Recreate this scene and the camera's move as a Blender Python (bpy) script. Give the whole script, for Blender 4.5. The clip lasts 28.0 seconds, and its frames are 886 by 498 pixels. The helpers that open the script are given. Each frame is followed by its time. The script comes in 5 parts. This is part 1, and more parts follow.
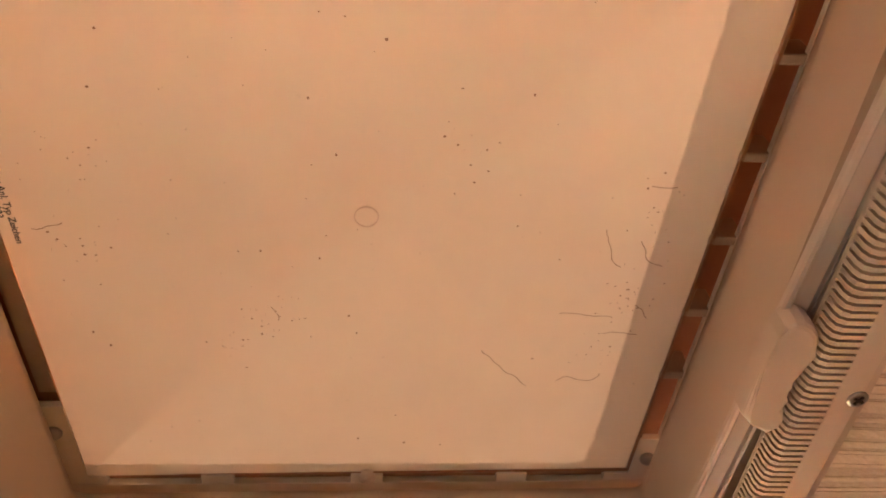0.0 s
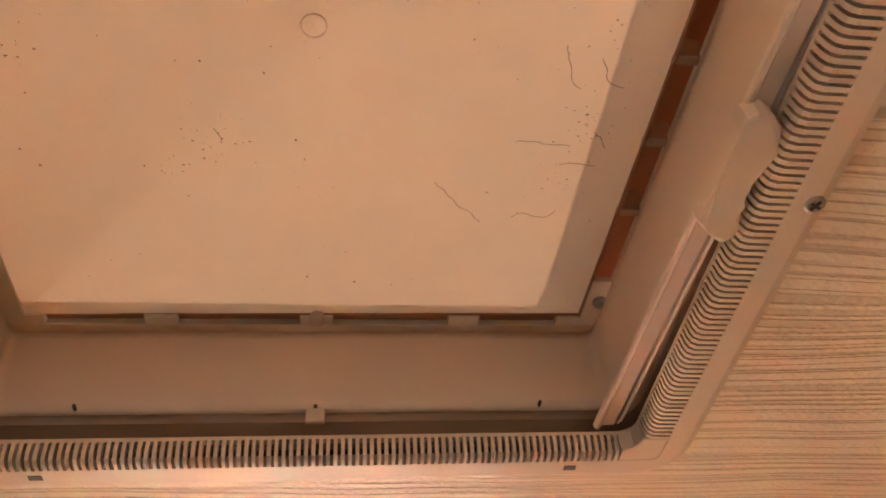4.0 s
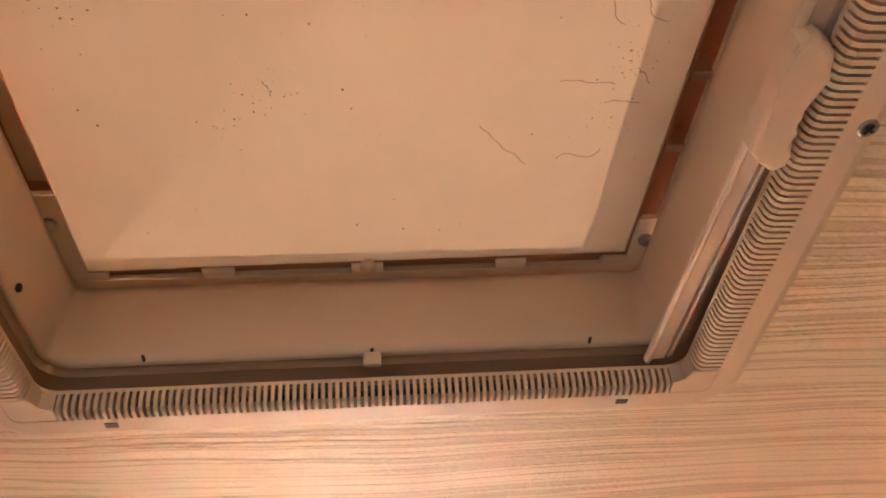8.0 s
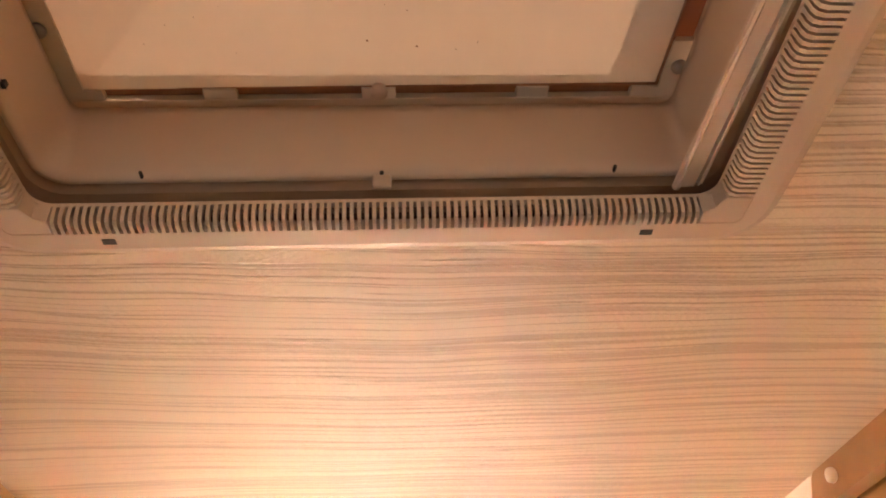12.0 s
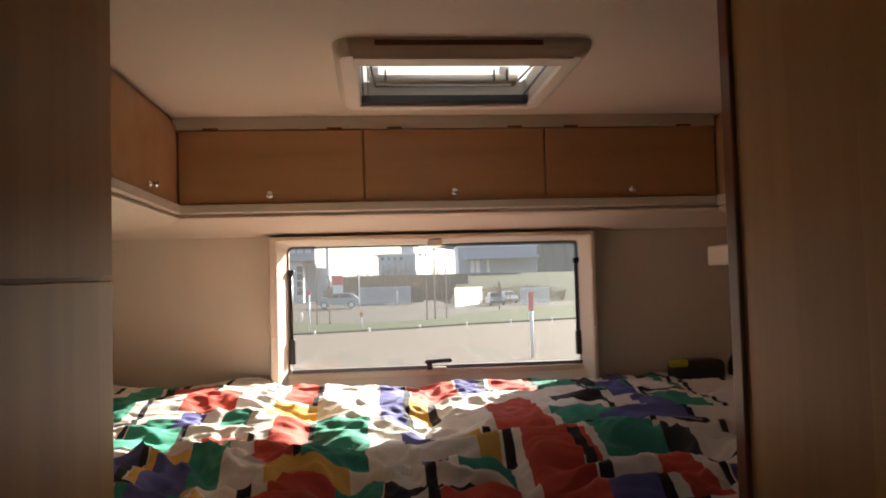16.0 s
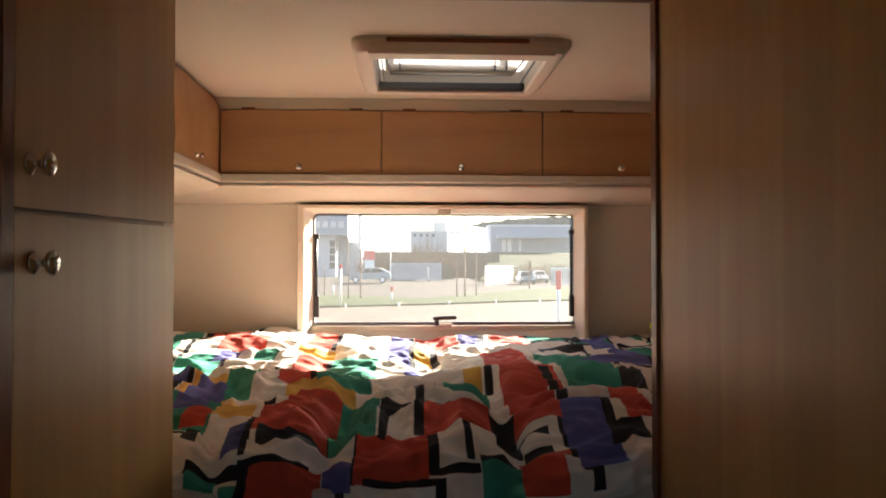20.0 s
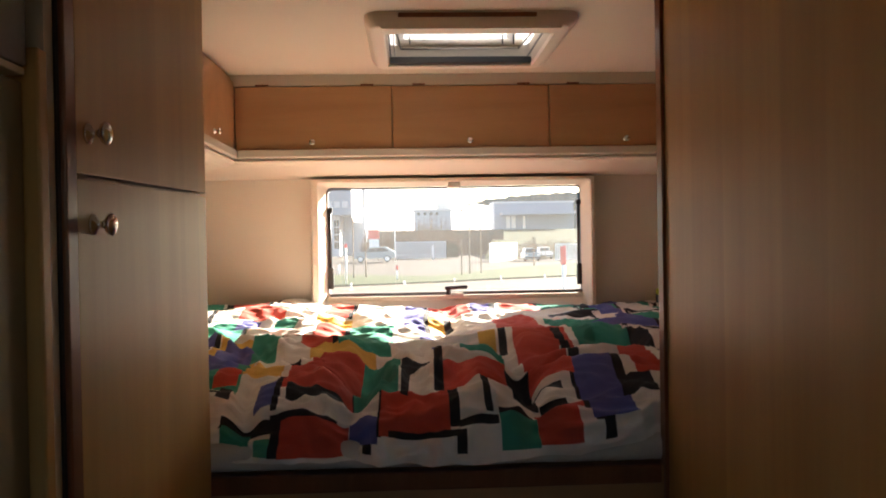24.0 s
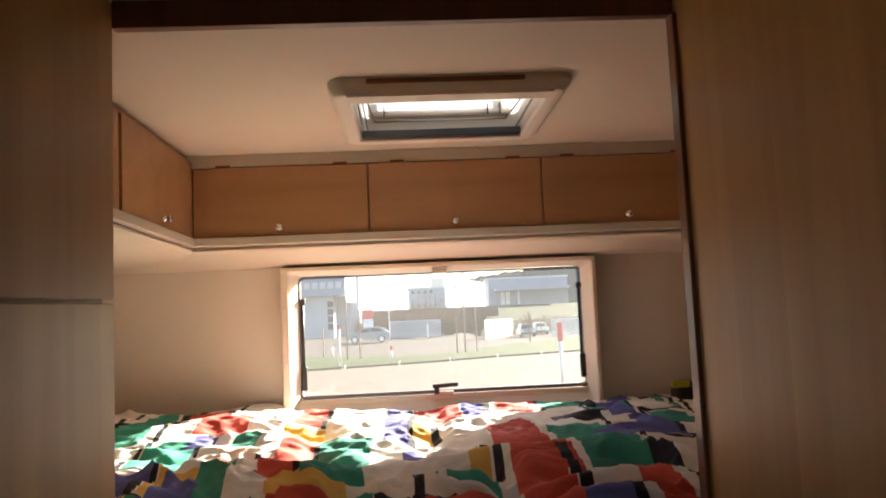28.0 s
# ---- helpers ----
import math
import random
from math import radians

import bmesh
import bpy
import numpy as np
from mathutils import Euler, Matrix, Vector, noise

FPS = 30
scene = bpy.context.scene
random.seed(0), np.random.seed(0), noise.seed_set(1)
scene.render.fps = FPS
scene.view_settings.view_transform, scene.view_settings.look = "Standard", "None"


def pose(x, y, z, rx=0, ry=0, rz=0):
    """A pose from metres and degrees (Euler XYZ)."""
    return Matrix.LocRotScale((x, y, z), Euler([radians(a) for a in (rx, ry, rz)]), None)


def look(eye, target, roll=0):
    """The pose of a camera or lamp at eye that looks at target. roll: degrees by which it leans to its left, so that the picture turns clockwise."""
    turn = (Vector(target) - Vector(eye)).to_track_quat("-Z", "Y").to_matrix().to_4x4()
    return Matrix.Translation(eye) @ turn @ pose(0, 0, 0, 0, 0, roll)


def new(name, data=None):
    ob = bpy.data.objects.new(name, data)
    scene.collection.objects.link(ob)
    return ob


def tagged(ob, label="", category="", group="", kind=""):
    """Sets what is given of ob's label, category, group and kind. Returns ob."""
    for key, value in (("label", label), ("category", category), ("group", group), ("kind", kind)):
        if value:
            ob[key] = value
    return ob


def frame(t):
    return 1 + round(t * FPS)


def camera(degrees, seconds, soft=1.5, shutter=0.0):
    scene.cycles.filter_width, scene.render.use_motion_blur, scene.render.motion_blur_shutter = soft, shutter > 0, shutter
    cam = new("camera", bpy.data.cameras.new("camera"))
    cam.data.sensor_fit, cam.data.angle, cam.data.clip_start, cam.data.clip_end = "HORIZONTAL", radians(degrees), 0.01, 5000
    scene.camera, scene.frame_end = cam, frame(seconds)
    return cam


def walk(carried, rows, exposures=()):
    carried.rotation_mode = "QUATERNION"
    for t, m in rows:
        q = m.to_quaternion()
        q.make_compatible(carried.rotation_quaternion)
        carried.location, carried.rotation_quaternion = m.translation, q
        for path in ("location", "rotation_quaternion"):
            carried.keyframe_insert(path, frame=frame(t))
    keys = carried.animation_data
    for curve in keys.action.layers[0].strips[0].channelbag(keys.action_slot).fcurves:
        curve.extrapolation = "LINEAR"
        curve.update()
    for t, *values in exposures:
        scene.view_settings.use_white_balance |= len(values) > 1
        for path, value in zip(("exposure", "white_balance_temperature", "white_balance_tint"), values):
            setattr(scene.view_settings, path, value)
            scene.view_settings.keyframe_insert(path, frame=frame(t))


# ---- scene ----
cam = camera(59.5, 28.0, soft=1.9)
PATH = [
    (0, (0.048, -1.363, 1.713), (0.228, -0.165, 3.304), -4.4),
    (0.6, (0.044, -1.383, 1.717), (0.203, -0.294, 3.387), -4.2),
    (1, (0.036, -1.36, 1.708), (0.236, -0.176, 3.308), -6.2),
    (1.5, (0.041, -1.32, 1.689), (0.221, 0.054, 3.13), -3.7),
    (2, (0.053, -1.335, 1.702), (0.231, 0.014, 3.167), -2.6),
    (2.5, (0.062, -1.358, 1.714), (0.278, -0.109, 3.261), -4.9),
    (3, (0.059, -1.358, 1.714), (0.315, -0.16, 3.295), -7.0),
    (3.5, (0.055, -1.343, 1.709), (0.346, -0.125, 3.267), -7.8),
    (4, (0.056, -1.309, 1.691), (0.351, 0.039, 3.14), -6.5),
    (4.5, (0.058, -1.297, 1.687), (0.333, 0.135, 3.056), -4.8),
    (6.5, (0.044, -1.315, 1.679), (0.282, 0.1, 3.072), -5.6),
    (7, (0.043, -1.31, 1.68), (0.276, 0.118, 3.061), -5.5),
    (7.5, (0.038, -1.306, 1.678), (0.267, 0.128, 3.054), -6.2),
    (8, (0.043, -1.309, 1.681), (0.264, 0.13, 3.052), -6.2),
    (8.5, (0.036, -1.319, 1.685), (0.263, 0.075, 3.1), -6.7),
    (9, (0.034, -1.36, 1.696), (0.227, -0.073, 3.214), -6.6),
    (9.5, (0.034, -1.366, 1.696), (0.198, -0.127, 3.258), -6.0),
    (10, (0.024, -1.352, 1.692), (0.191, -0.119, 3.258), -6.3),
    (10.5, (0.029, -1.34, 1.692), (0.187, -0.056, 3.217), -5.7),
    (11, (0.036, -1.316, 1.686), (0.196, 0.061, 3.127), -4.9),
    (11.5, (0.038, -1.28, 1.67), (0.234, 0.167, 3.037), -5.2),
    (12, (0.051, -1.244, 1.654), (0.217, 0.333, 2.873), -3.4),
    (12.3, (0.052, -1.221, 1.646), (0.227, 0.42, 2.776), -3.4),
    (12.5, (0.061, -1.204, 1.627), (0.223, 0.492, 2.675), -2.7),
    (13, (0.054, -1.192, 1.604), (0.218, 0.608, 2.461), -3.1),
    (13.5, (0.053, -1.173, 1.573), (0.201, 0.702, 2.251), -3.3),
    (15.5, (0.04, -1.138, 1.475), (0.176, 0.855, 1.572), -1.6),
    (16, (0.032, -1.139, 1.47), (0.211, 0.851, 1.562), -1.6),
    (16.5, (0.015, -1.151, 1.463), (0.238, 0.833, 1.576), -1.6),
    (17, (0.02, -1.149, 1.457), (0.269, 0.831, 1.581), -1.7),
    (17.5, (0.081, -1.126, 1.457), (0.344, 0.852, 1.584), -1.5),
    (18, (0.112, -1.139, 1.433), (0.288, 0.851, 1.537), -1.0),
    (18.5, (0.085, -1.302, 1.415), (0.238, 0.691, 1.496), -2.1),
    (19, (0.04, -1.459, 1.429), (0.185, 0.535, 1.446), -2.9),
    (19.5, (0.052, -1.484, 1.427), (0.176, 0.512, 1.407), -2.3),
    (20, (0.099, -1.483, 1.42), (0.194, 0.515, 1.456), -0.0),
    (20.5, (0.113, -1.518, 1.389), (0.179, 0.479, 1.474), 0.0),
    (21, (0.1, -1.568, 1.383), (0.158, 0.429, 1.467), -0.8),
    (21.5, (0.11, -1.584, 1.375), (0.16, 0.415, 1.395), -1.6),
    (23.5, (0.101, -1.589, 1.384), (0.135, 0.41, 1.344), -1.6),
    (24, (0.068, -1.565, 1.391), (0.152, 0.433, 1.371), -1.0),
    (24.5, (0.054, -1.502, 1.383), (0.279, 0.485, 1.369), -0.9),
    (25, (0.106, -1.384, 1.405), (0.272, 0.608, 1.438), -1.3),
    (25.5, (0.144, -1.344, 1.416), (0.271, 0.65, 1.505), -1.3),
    (26, (0.114, -1.325, 1.419), (0.32, 0.661, 1.531), -2.2),
    (26.5, (0.083, -1.309, 1.425), (0.377, 0.666, 1.532), -3.0),
    (27, (0.074, -1.299, 1.427), (0.382, 0.674, 1.543), -3.7),
    (27.5, (0.096, -1.29, 1.443), (0.364, 0.687, 1.589), -3.5),
    (28, (0.116, -1.241, 1.442), (0.221, 0.748, 1.621), -2.6),
]
EXPO = [(0.0, 6.55, 7050, 16), (1.0, 6.4, 7050, 16), (4.0, 6.5, 7000, 16), (8.0, 6.62, 6800, 15), (10.5, 6.5, 6950, 16), (11.5, 6.6, 6800, 14), (12.0, 6.5, 6850, 14), (12.5, 6.2, 7200, 15), (13.0, 5.4, 7550, 15), (13.5, 4.85, 7400, 15), (14.6, 3.2, 6600, 10), (15.5, 2.35, 6050, 7), (16.3, 2.4, 6050, 7), (17.0, 2.55, 6050, 7), (18.0, 2.7, 6100, 7), (20.0, 3.08, 6200, 7), (24.0, 3.25, 6200, 8), (26.0, 2.98, 6150, 7), (28.0, 3.08, 6150, 7)]
walk(cam, [(t, look(eye, target, roll)) for t, eye, target, roll in PATH], EXPO)

# ---- world and sun ----
SUN_EL, SUN_AZ = radians(22), radians(38)  # azimuth from +y towards +x
world = bpy.data.worlds.new("sky")
scene.world = world
world.use_nodes = True
wn = world.node_tree.nodes
sky = wn.new("ShaderNodeTexSky")
sky.sky_type = "NISHITA"
sky.sun_disc = False
sky.sun_elevation, sky.sun_rotation = SUN_EL, SUN_AZ
sky.dust_density = 2.0
world.node_tree.links.new(sky.outputs[0], wn["Background"].inputs[0])
wn["Background"].inputs[1].default_value = 0.043
sun_data = bpy.data.lights.new("sun", "SUN")
sun_data.energy, sun_data.angle, sun_data.color = 5.0, radians(0.6), (1.0, 0.86, 0.7)
sun = new("sun", sun_data)
sun_dir = Vector((math.sin(SUN_AZ) * math.cos(SUN_EL), math.cos(SUN_AZ) * math.cos(SUN_EL), math.sin(SUN_EL)))
sun.matrix_world = look(sun_dir * 30, (0, 0, 0))


# ---- materials ----
def nodes_of(name):
    m = bpy.data.materials.new(name)
    m.use_nodes = True
    nt = m.node_tree
    return m, nt, nt.nodes["Principled BSDF"]


def surface(name, color, rough=0.5, metal=0.0, vary=0.12, scale=(8, 8, 8), fine=140.0, bump=0.08, island=False, trans=0.0):
    """A painted, moulded or woven surface with broad and fine variation."""
    m, nt, p = nodes_of(name)
    N, L = nt.nodes.new, nt.links.new
    tc = N("ShaderNodeTexCoord")
    mp = N("ShaderNodeMapping")
    mp.inputs["Scale"].default_value = scale
    L(tc.outputs["Object"], mp.inputs[0])
    a = N("ShaderNodeTexNoise")
    a.inputs["Scale"].default_value, a.inputs["Detail"].default_value = 1.0, 5.0
    L(mp.outputs[0], a.inputs["Vector"])
    b = N("ShaderNodeTexNoise")
    b.inputs["Scale"].default_value, b.inputs["Detail"].default_value = fine, 3.0
    L(tc.outputs["Object"], b.inputs["Vector"])
    mix = N("ShaderNodeMix")
    mix.data_type = "RGBA"
    lo = [max(0.0, c * (1 - vary)) for c in color]
    hi = [min(1.0, c * (1 + vary)) for c in color]
    mix.inputs[6].default_value, mix.inputs[7].default_value = (*lo, 1), (*hi, 1)
    L(a.outputs[0], mix.inputs[0])
    L(mix.outputs[2], p.inputs["Base Color"])
    mr = N("ShaderNodeMapRange")
    mr.inputs[3].default_value, mr.inputs[4].default_value = max(0.02, rough - 0.08), min(1.0, rough + 0.08)
    L(b.outputs[0], mr.inputs[0])
    L(mr.outputs[0], p.inputs["Roughness"])
    p.inputs["Metallic"].default_value = metal
    if trans:
        p.inputs["Transmission Weight"].default_value = trans
    if bump:
        bp = N("ShaderNodeBump")
        bp.inputs["Strength"].default_value, bp.inputs["Distance"].default_value = bump, 0.002
        L(b.outputs[0], bp.inputs["Height"])
        L(bp.outputs[0], p.inputs["Normal"])
    return m


def wood(name, light, dark, grain, rough=0.38, bump=0.05, strips=0.0):
    """Laminate with stretched grain; grain: the scale along each axis."""
    m, nt, p = nodes_of(name)
    N, L = nt.nodes.new, nt.links.new
    tc = N("ShaderNodeTexCoord")
    mp = N("ShaderNodeMapping")
    mp.inputs["Scale"].default_value = grain
    L(tc.outputs["Object"], mp.inputs[0])
    a = N("ShaderNodeTexNoise")
    a.inputs["Scale"].default_value, a.inputs["Detail"].default_value, a.inputs["Distortion"].default_value = 1.0, 8.0, 0.6
    L(mp.outputs[0], a.inputs["Vector"])
    b = N("ShaderNodeTexNoise")
    b.inputs["Scale"].default_value, b.inputs["Detail"].default_value = 7.0, 6.0
    L(mp.outputs[0], b.inputs["Vector"])
    c = N("ShaderNodeTexNoise")
    c.inputs["Scale"].default_value = 2.3
    L(tc.outputs["Object"], c.inputs["Vector"])
    add = N("ShaderNodeMath")
    add.operation = "MULTIPLY_ADD"
    add.inputs[1].default_value = 0.28
    L(b.outputs[0], add.inputs[0])
    L(a.outputs[0], add.inputs[2])
    ramp = N("ShaderNodeValToRGB")
    ramp.color_ramp.elements[0].position, ramp.color_ramp.elements[1].position = 0.42, 0.85
    ramp.color_ramp.elements[0].color, ramp.color_ramp.elements[1].color = (*dark, 1), (*light, 1)
    L(add.outputs[0], ramp.inputs[0])
    mul = N("ShaderNodeMix")
    mul.data_type, mul.blend_type = "RGBA", "MULTIPLY"
    mul.inputs[0].default_value = 0.35
    L(ramp.outputs[0], mul.inputs[6])
    L(c.outputs[0], mul.inputs[7])
    last = mul.outputs[2]
    if strips:
        # veneer leaves of slightly different tone, and a few smoky knots
        sep, sm, fl, wn_ = N("ShaderNodeSeparateXYZ"), N("ShaderNodeMath"), N("ShaderNodeMath"), N("ShaderNodeTexWhiteNoise")
        L(tc.outputs["Object"], sep.inputs[0])
        sm.operation, fl.operation = "MULTIPLY", "FLOOR"
        sm.inputs[1].default_value = 8.5
        L(sep.outputs[1], sm.inputs[0])
        L(sm.outputs[0], fl.inputs[0])
        wn_.noise_dimensions = "1D"
        L(fl.outputs[0], wn_.inputs["W"])
        tone = N("ShaderNodeMapRange")
        tone.inputs[3].default_value, tone.inputs[4].default_value = 1 - strips, 1 + strips
        L(wn_.outputs["Value"], tone.inputs[0])
        km, kn, kr = N("ShaderNodeMapping"), N("ShaderNodeTexNoise"), N("ShaderNodeMapRange")
        km.inputs["Scale"].default_value = (9, 9, 3.2)
        L(tc.outputs["Object"], km.inputs[0])
        L(km.outputs[0], kn.inputs["Vector"])
        kn.inputs["Scale"].default_value, kn.inputs["Detail"].default_value = 1.0, 3.0
        kr.inputs[1].default_value, kr.inputs[2].default_value = 0.69, 0.80
        kr.inputs[3].default_value, kr.inputs[4].default_value = 1.0, 0.72
        L(kn.outputs[0], kr.inputs[0])
        both_, vm = N("ShaderNodeMath"), N("ShaderNodeVectorMath")
        both_.operation, vm.operation = "MULTIPLY", "SCALE"
        L(tone.outputs[0], both_.inputs[0])
        L(kr.outputs[0], both_.inputs[1])
        L(last, vm.inputs[0])
        L(both_.outputs[0], vm.inputs["Scale"])
        last = vm.outputs[0]
    L(last, p.inputs["Base Color"])
    p.inputs["Specular IOR Level"].default_value = 0.35
    p.inputs["Roughness"].default_value = rough
    bp = N("ShaderNodeBump")
    bp.inputs["Strength"].default_value, bp.inputs["Distance"].default_value = bump, 0.001
    L(b.outputs[0], bp.inputs["Height"])
    L(bp.outputs[0], p.inputs["Normal"])
    return m


def embossed_panel():
    """The cream ceiling film with pressed wood-grain lines that run across the van."""
    m, nt, p = nodes_of("embossed ceiling film")
    N, L = nt.nodes.new, nt.links.new
    tc = N("ShaderNodeTexCoord")
    warp = N("ShaderNodeTexNoise")
    warp.inputs["Scale"].default_value, warp.inputs["Detail"].default_value = 2.2, 2.0
    L(tc.outputs["Object"], warp.inputs["Vector"])
    wv = N("ShaderNodeVectorMath")
    wv.operation = "MULTIPLY_ADD"
    wv.inputs[1].default_value = (0.0, 0.07, 0.0)
    L(warp.outputs["Color"], wv.inputs[0])
    L(tc.outputs["Object"], wv.inputs[2])
    # pressed lines: level contours of two stretched noises, so that they run on, meet and part
    lines = []
    for along, across, width in ((0.50, 50, 0.026), (0.8, 100, 0.019)):
        mp = N("ShaderNodeMapping")
        mp.inputs["Scale"].default_value = (along, across, 1)
        L(wv.outputs[0], mp.inputs[0])
        a = N("ShaderNodeTexNoise")
        a.inputs["Scale"].default_value, a.inputs["Detail"].default_value = 1.0, 1.0
        L(mp.outputs[0], a.inputs["Vector"])
        off, size, edge = N("ShaderNodeMath"), N("ShaderNodeMath"), N("ShaderNodeMapRange")
        off.operation, size.operation = "SUBTRACT", "ABSOLUTE"
        off.inputs[1].default_value = 0.5
        L(a.outputs[0], off.inputs[0])
        L(off.outputs[0], size.inputs[0])
        edge.interpolation_type = "SMOOTHSTEP"
        edge.inputs[1].default_value, edge.inputs[2].default_value = width * 0.25, width
        L(size.outputs[0], edge.inputs[0])
        lines.append(edge.outputs[0])
    both = N("ShaderNodeMath")
    both.operation = "MULTIPLY"
    L(lines[0], both.inputs[0])
    L(lines[1], both.inputs[1])
    gm = N("ShaderNodeMapping")
    gm.inputs["Scale"].default_value = (0.45, 1, 1)
    L(tc.outputs["Object"], gm.inputs[0])
    grit = N("ShaderNodeTexNoise")
    grit.inputs["Scale"].default_value, grit.inputs["Detail"].default_value = 420.0, 2.0
    L(gm.outputs[0], grit.inputs["Vector"])
    broad = N("ShaderNodeTexNoise")
    broad.inputs["Scale"].default_value = 3.0
    L(tc.outputs["Object"], broad.inputs["Vector"])
    mix = N("ShaderNodeMix")
    mix.data_type = "RGBA"
    # line colour is darkened too, for shade and dirt in the pressed grooves
    mix.inputs[6].default_value, mix.inputs[7].default_value = (0.60, 0.445, 0.315, 1), (0.75, 0.59, 0.43, 1)
    L(both.outputs[0], mix.inputs[0])
    mul = N("ShaderNodeMix")
    mul.data_type, mul.blend_type = "RGBA", "MULTIPLY"
    mul.inputs[0].default_value = 0.12
    L(mix.outputs[2], mul.inputs[6])
    L(broad.outputs[0], mul.inputs[7])
    L(mul.outputs[2], p.inputs["Base Color"])
    p.inputs["Roughness"].default_value = 0.46
    h = N("ShaderNodeMath")
    h.operation = "MULTIPLY_ADD"
    h.inputs[1].default_value = 1.1
    L(grit.outputs[0], h.inputs[0])
    L(both.outputs[0], h.inputs[2])
    bp = N("ShaderNodeBump")
    bp.inputs["Strength"].default_value, bp.inputs["Distance"].default_value = 1.0, 0.0011
    L(h.outputs[0], bp.inputs["Height"])
    L(bp.outputs[0], p.inputs["Normal"])
    return m


def milky(name, color, share, inside=None):
    """Milky acrylic: partly lets light through."""
    m, nt, p = nodes_of(name)
    tr = nt.nodes.new("ShaderNodeBsdfTranslucent")
    tr.inputs[0].default_value = (*(inside or color), 1)
    mx = nt.nodes.new("ShaderNodeMixShader")
    mx.inputs[0].default_value = share
    p.inputs["Base Color"].default_value = (*color, 1)
    p.inputs["Roughness"].default_value = 0.3
    nt.links.new(p.outputs[0], mx.inputs[1])
    nt.links.new(tr.outputs[0], mx.inputs[2])
    nt.links.new(mx.outputs[0], nt.nodes["Material Output"].inputs[0])
    return m


M_CHERRY_V = wood("cherry laminate upright", (0.64, 0.378, 0.132), (0.54, 0.305, 0.100), (15, 15, 0.7), rough=0.42, strips=0.05)
M_CHERRY_H = wood("cherry laminate level", (0.52, 0.29, 0.135), (0.42, 0.22, 0.095), (0.8, 9, 9))
M_EDGE = wood("dark cherry edge", (0.26, 0.10, 0.042), (0.18, 0.062, 0.026), (20, 20, 2), rough=0.3)
M_CEIL_FILM = embossed_panel()
M_CREAM = surface("cream wall film", (0.66, 0.57, 0.46), 0.6, vary=0.05, scale=(2, 2, 2), fine=220, bump=0.12)
M_CEIL = surface("cream ceiling film", (0.62, 0.53, 0.42), 0.6, vary=0.04, scale=(2, 2, 2), fine=220, bump=0.1)
M_PLASTIC = surface("beige moulded plastic", (0.60, 0.45, 0.335), 0.4, vary=0.05, scale=(5, 5, 5), fine=600, bump=0.03)
M_PLASTIC_W = surface("ivory moulded plastic", (0.74, 0.66, 0.56), 0.4, vary=0.04, scale=(5, 5, 5), fine=500, bump=0.03)
M_RAIL = surface("grey cream valance", (0.52, 0.45, 0.36), 0.5, vary=0.05, scale=(3, 20, 20), fine=300)
# plastic darkened to stand in for the shade inside the vent slots
M_VENT_SHADE = surface("vent slot shade", (0.12, 0.072, 0.045), 0.7, vary=0.2)
M_BLACK = surface("black plastic", (0.015, 0.014, 0.014), 0.4, vary=0.1, bump=0.03)
M_RIB = surface("brown rib plastic", (0.42, 0.29, 0.20), 0.5, vary=0.1)
M_CHROME = surface("chrome", (0.75, 0.73, 0.70), 0.12, metal=1.0, vary=0.03, bump=0.0)
M_STEEL = surface("zinc screw", (0.34, 0.31, 0.28), 0.35, metal=1.0, vary=0.1)
M_ALU = surface("satin aluminium rail", (0.66, 0.53, 0.44), 0.42, metal=0.2, vary=0.06, scale=(200, 2, 200), fine=300)
M_SEAL = surface("grey window seal", (0.11, 0.10, 0.10), 0.55, vary=0.1)
M_BLIND = surface("dark grey blind cassette", (0.12, 0.11, 0.105), 0.5, vary=0.1)
M_OLIVE = surface("olive-grey laminate", (0.24, 0.20, 0.12), 0.5, vary=0.15, scale=(3, 3, 8), fine=60)
M_MATTRESS = surface("ivory mattress ticking", (0.66, 0.60, 0.52), 0.9, vary=0.08, scale=(6, 6, 30), fine=900, bump=0.25)
M_FLOOR = wood("brown vinyl floor", (0.62, 0.45, 0.28), (0.50, 0.35, 0.21), (12, 1.2, 12), rough=0.5)
M_LID = milky("milky lid acrylic", (0.72, 0.59, 0.45), 0.0038, (0.80, 0.53, 0.38))


